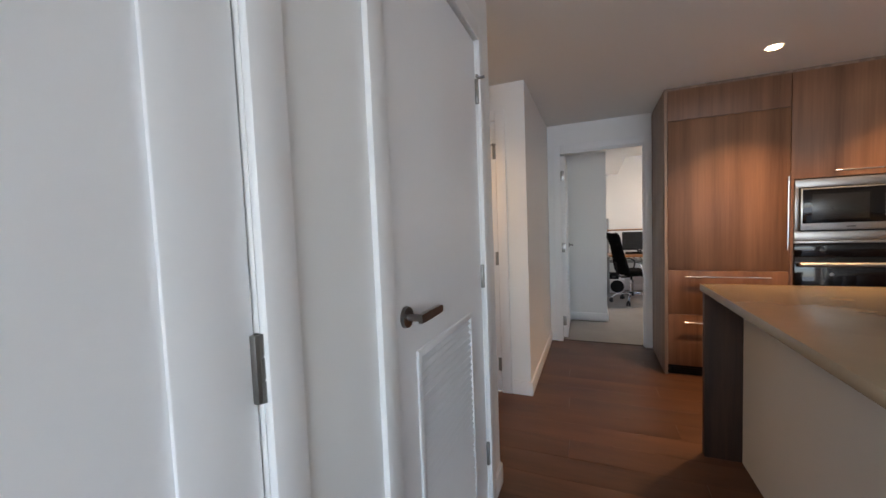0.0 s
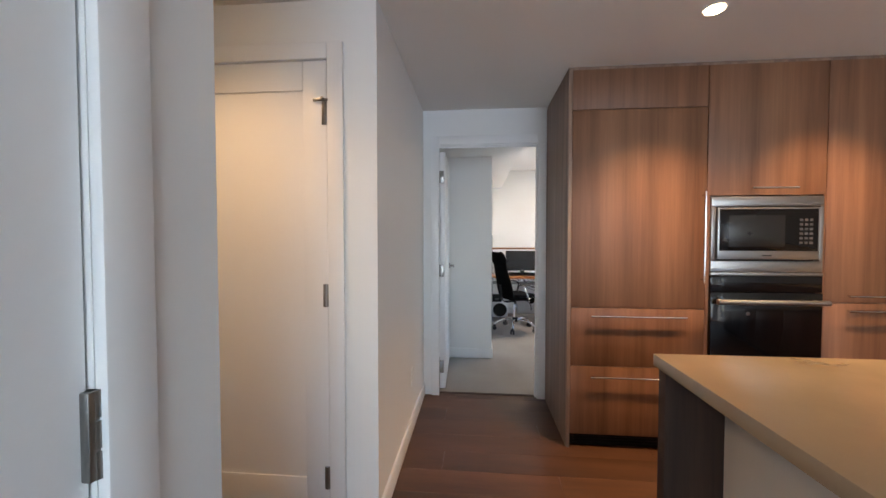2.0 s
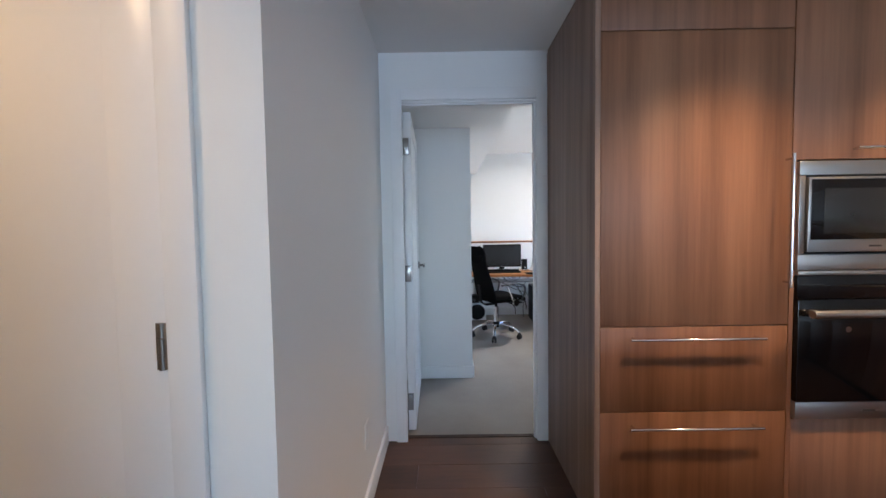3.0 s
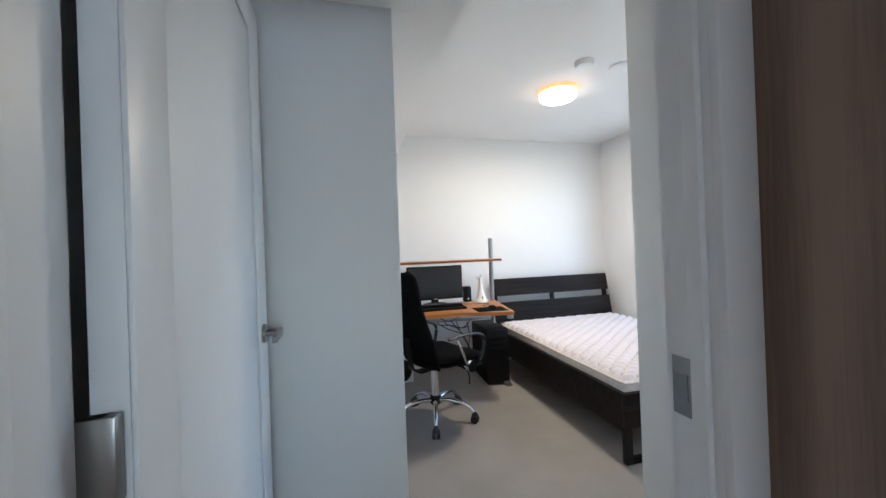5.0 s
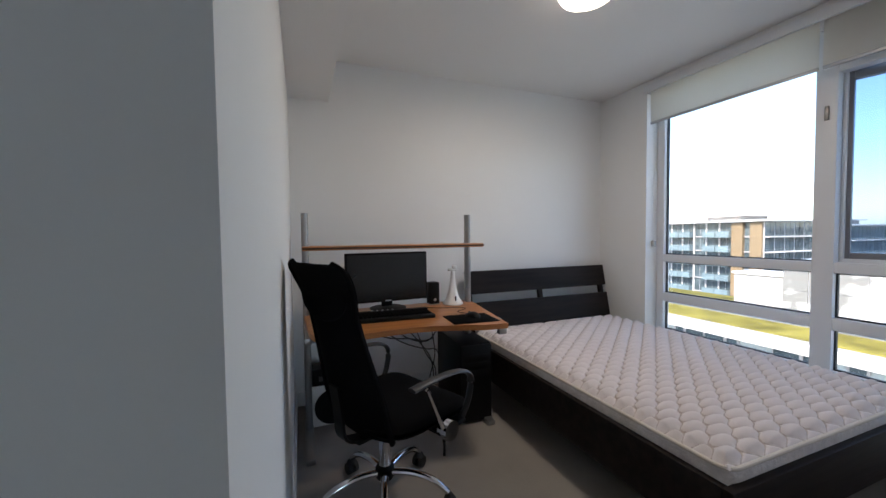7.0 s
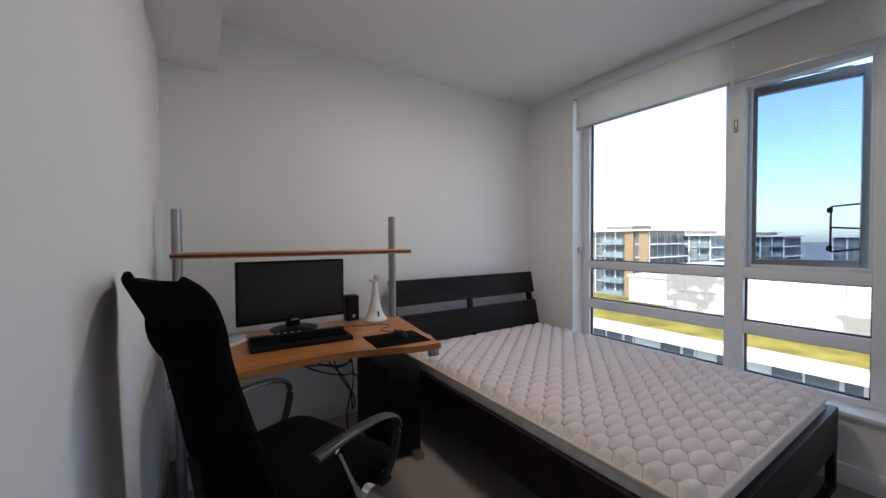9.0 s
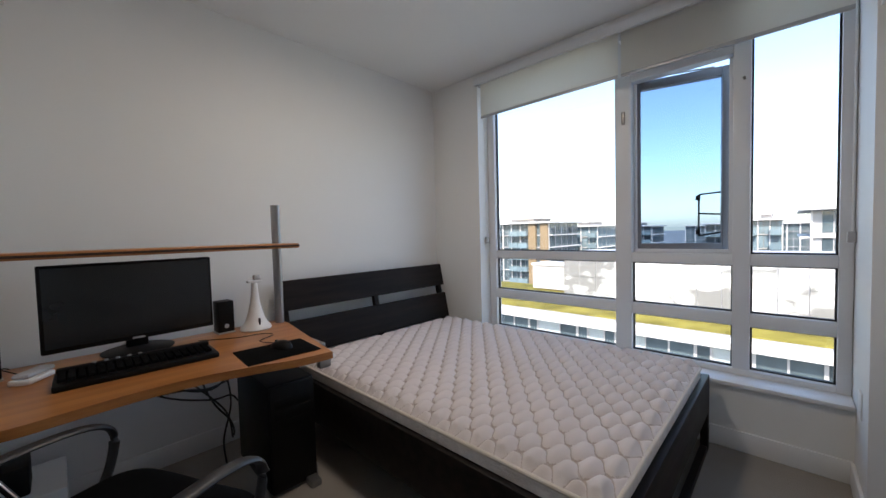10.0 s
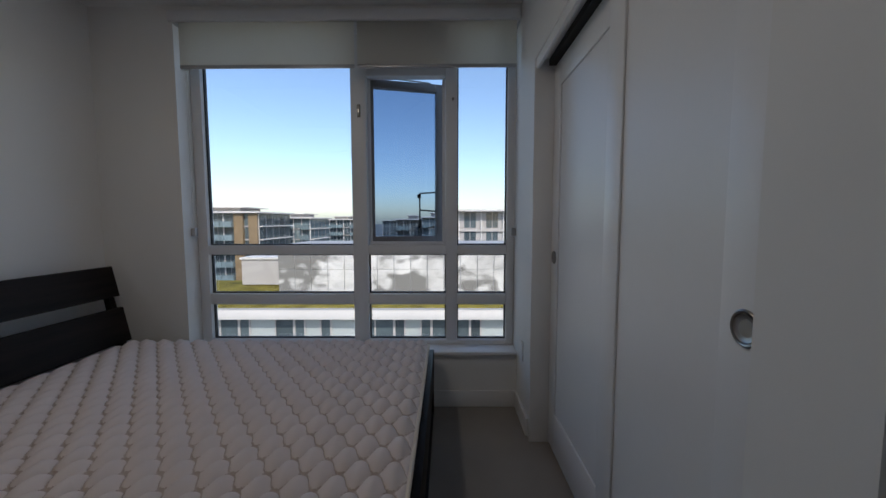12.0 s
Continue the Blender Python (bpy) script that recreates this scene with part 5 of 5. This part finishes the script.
part("backing", box(23.75, 29.2, -30.0, 16.0, RZ + 0.03, -0.32), GREYC, s)
pw, ph = 1.06, 1.53
pn = None
k = 0
y = 16.0 - pw / 2
while y > -22:
    for r in (0, 1):
        at = (23.72, y, RZ + 0.05 + r * (ph + 0.02))
        if pn is None:
            pn = part("panel", box(-0.03, 0.02, -pw / 2 + 0.022, pw / 2 - 0.022, 0, ph, bev=0.006, seg=1), MURAL, s)
            pn.location = at
        else:
            twin(pn, "panel", at, s)
    y -= pw
s = thing("rooftop_box", "pale rendered rooftop stair house with a brown door", "rooftop building")
part("wall", box(27.0, 29.3, 16.1, 20.2, RZ + 0.03, -1.55), CONC, s)
part("door", box(26.95, 27.0, 16.3, 17.0, RZ + 0.04, RZ + 1.75), TAN, s)
part("coping", box(26.9, 29.35, 16.05, 20.3, -1.55, -1.42), FASCIA, s)


def apartment(label, x, y0, y1, z1, floors, cols, clad, pane, depth=16.0, balcony=False, band=None, fill=0.43):
    """A block whose long face looks back at the flat; windows, slabs and balconies are one part each."""
    hb = thing("apartment_building", label, "building", group="distant apartment buildings")
    part("wall", box(x, x + depth, y0, y1, GZ, z1), clad, hb)
    rf = part("roof", box(x - 1.4, x + depth + 0.6, y0 - 1.0, y1 + 1.0, z1, z1 + 0.32, bev=0.03), FASCIA, hb, "thin overhanging pale roof")
    part("penthouse", box(x + 4, x + depth - 3, y0 + (y1 - y0) * 0.3, y0 + (y1 - y0) * 0.62, z1 + 0.32, z1 + 1.3), CONC, rf)
    cw, flh = (y1 - y0) / cols, 2.9
    part("upper_roof", box(x + 2.6, x + depth - 2, y0 + (y1 - y0) * 0.22, y0 + (y1 - y0) * 0.70, z1 + 1.3, z1 + 1.5), FASCIA, rf, "thin pale roof over the penthouse")
    fin = None
    for k in range(cols + 1):
        at = (x, y0 + cw * k, 0)
        if fin is None:
            fin = part("fin", box(-0.22, -0.01, -0.09, 0.09, z1 - floors * flh, z1 - 0.05), FASCIA, hb, "slim pale vertical fin")
            fin.location = at
        elif not (band and band[0] < k < band[1]):
            twin(fin, "fin", at, hb)
    w0 = bal = slab = None
    for f in range(floors):
        zb = z1 - (f + 1) * flh
        if slab is None:
            slab = part("floor_slab", box(-0.28, 0.0, y0 - 0.1, y1 + 0.1, -0.08, 0.08), CONC, hb)
            slab.location = (x, 0, zb)
        else:
            twin(slab, "floor_slab", (x, 0, zb), hb)
        for k in range(cols):
            yy = y0 + cw * (k + 0.5)
            if band and band[0] <= k < band[1]:
                continue
            if w0 is None:
                bm = bmesh.new()
                bx(bm, -0.06, 0.08, -cw * fill, -cw * 0.02, 0.14 if fill > 0.4 else 0.5, flh - 0.12)
                bx(bm, -0.06, 0.08, cw * 0.02, cw * fill, 0.14 if fill > 0.4 else 0.5, flh - 0.12)
                w0 = part("window", bm, pane, hb)
                w0.location = (x, yy, zb)
            else:
                twin(w0, "window", (x, yy, zb), hb)
            if balcony and k % 3 != 1:
                if bal is None:
                    bm = bmesh.new()
                    bx(bm, -1.5, -0.29, -cw * 0.48, cw * 0.48, -0.14, 0.1)
                    bx(bm, -1.5, -1.46, -cw * 0.47, cw * 0.47, 0.1, 1.1)
                    bx(bm, -1.47, -0.3, -cw * 0.48, -cw * 0.46, 0.1, 1.1)
                    bx(bm, -1.47, -0.3, cw * 0.46, cw * 0.48, 0.1, 1.1)
                    bal = part("balcony", bm, LGLASS, hb, "glass-fronted balcony")
                    bal.location = (x, yy, zb)
                else:
                    twin(bal, "balcony", (x, yy, zb), hb)
    side = y0 if y0 > 6 else y1
    sgn = 1 if y0 > 6 else -1
    n = 5
    sw = depth / n
    s0 = None
    for f in range(floors):
        zb = z1 - (f + 1) * flh
        for k in range(n):
            at = (x + sw * (k + 0.5), side, zb)
            if s0 is None:
                bm = bmesh.new()
                bx(bm, -sw * 0.44, -sw * 0.02, -0.06, 0.06, 0.16, flh - 0.14)
                bx(bm, sw * 0.02, sw * 0.44, -0.06, 0.06, 0.16, flh - 0.14)
                s0 = part("window", bm, pane, hb)
                s0.location = at
                bm = bmesh.new()
                bx(bm, 0, depth, -0.9 if sgn > 0 else 0.0, 0.0 if sgn > 0 else 0.9, -0.09, 0.09)
                sl = part("floor_slab", bm, FASCIA, hb)
                sl.location = (x, side, zb)
            else:
                twin(s0, "window", at, hb)
                if k == 0:
                    twin(sl, "floor_slab", (x, side, zb), hb)
    if band:
        ya, yb = y0 + cw * band[0], y0 + cw * band[1]
        for a, b2 in ((ya, ya + (yb - ya) * 0.38), (ya + (yb - ya) * 0.62, yb)):
            part("cladding", box(x - 0.7, x - 0.01, a, b2, GZ, z1 - 0.2), TAN, hb, "tan vertical cladding")
        for f in range(floors):
            zb = z1 - (f + 1) * flh
            part("window", box(x - 0.06, x - 0.01, ya + (yb - ya) * 0.39, ya + (yb - ya) * 0.61, zb + 0.2, zb + flh - 0.15), DGLASS, hb)
    return hb


apartment("glassy apartment block with balconies and tan cladding", 80.0, 46.0, 66.5, 3.1, 6, 8, GREYC, DGLASS, balcony=True, band=(0, 2))
apartment("pale apartment block with glass balconies", 102.0, 43.0, 54.5, 2.1, 6, 5, CONC, LGLASS, balcony=True)
apartment("dark glazed apartment block with flat roof", 140.0, 39.0, 55.0, 1.9, 6, 6, GREYC, DGLASS, balcony=True)
apartment("grey apartment block with flat roof", 110.0, 12.0, 20.0, 1.7, 6, 4, GREYC, DGLASS, balcony=True)
apartment("low tan block with a flat roof", 100.0, 6.0, 11.6, 2.2, 6, 3, TAN, LGLASS, balcony=True)
apartment("pale apartment block with regular dark windows", 56.0, -40.0, 3.3, 2.65, 5, 13, CONC, DGLASS, fill=0.26)
apartment("long grey apartment block among distant roofs", 190.0, -70.0, 38.0, 1.6, 6, 30, GREYC, DGLASS)
apartment("long grey apartment block among distant roofs", 120.0, 70.0, 130.0, 2.2, 6, 16, GREYC, DGLASS, balcony=True)

# ---- floor planks ----
deck = thing("floor_hall", "dark brown oak plank floor with knots", "floor", kind="structure")
PW, PL = 0.185, 1.86
plank = None
rp = random.Random(7)
row = 0
y = -4.0
while y < 4.03:
    wdt = min(PW, 4.03 - y)
    off = (row * 0.63) % PL
    x = -2.42 - off
    while x < 3.15:
        xa, xb = max(-2.42 if 1.4 < y < 2.7 else -1.4, x), min(3.15, x + PL)
        if xb - xa > 0.05:
            full = abs(xb - xa - PL) < 1e-6 and abs(wdt - PW) < 1e-6
            if full and plank:
                twin(plank, "plank", ((xa + xb) / 2, y + wdt / 2, 0), deck)
            else:
                o = part("plank", box(-(xb - xa) / 2 + 0.0004, (xb - xa) / 2 - 0.0004, -wdt / 2 + 0.0004, wdt / 2 - 0.0004, -0.0115, 0.0, bev=0.0007, seg=1), PLANK, deck)
                o.location = ((xa + xb) / 2, y + wdt / 2, 0)
                if full:
                    plank = o
        x += PL
    y += PW
    row += 1
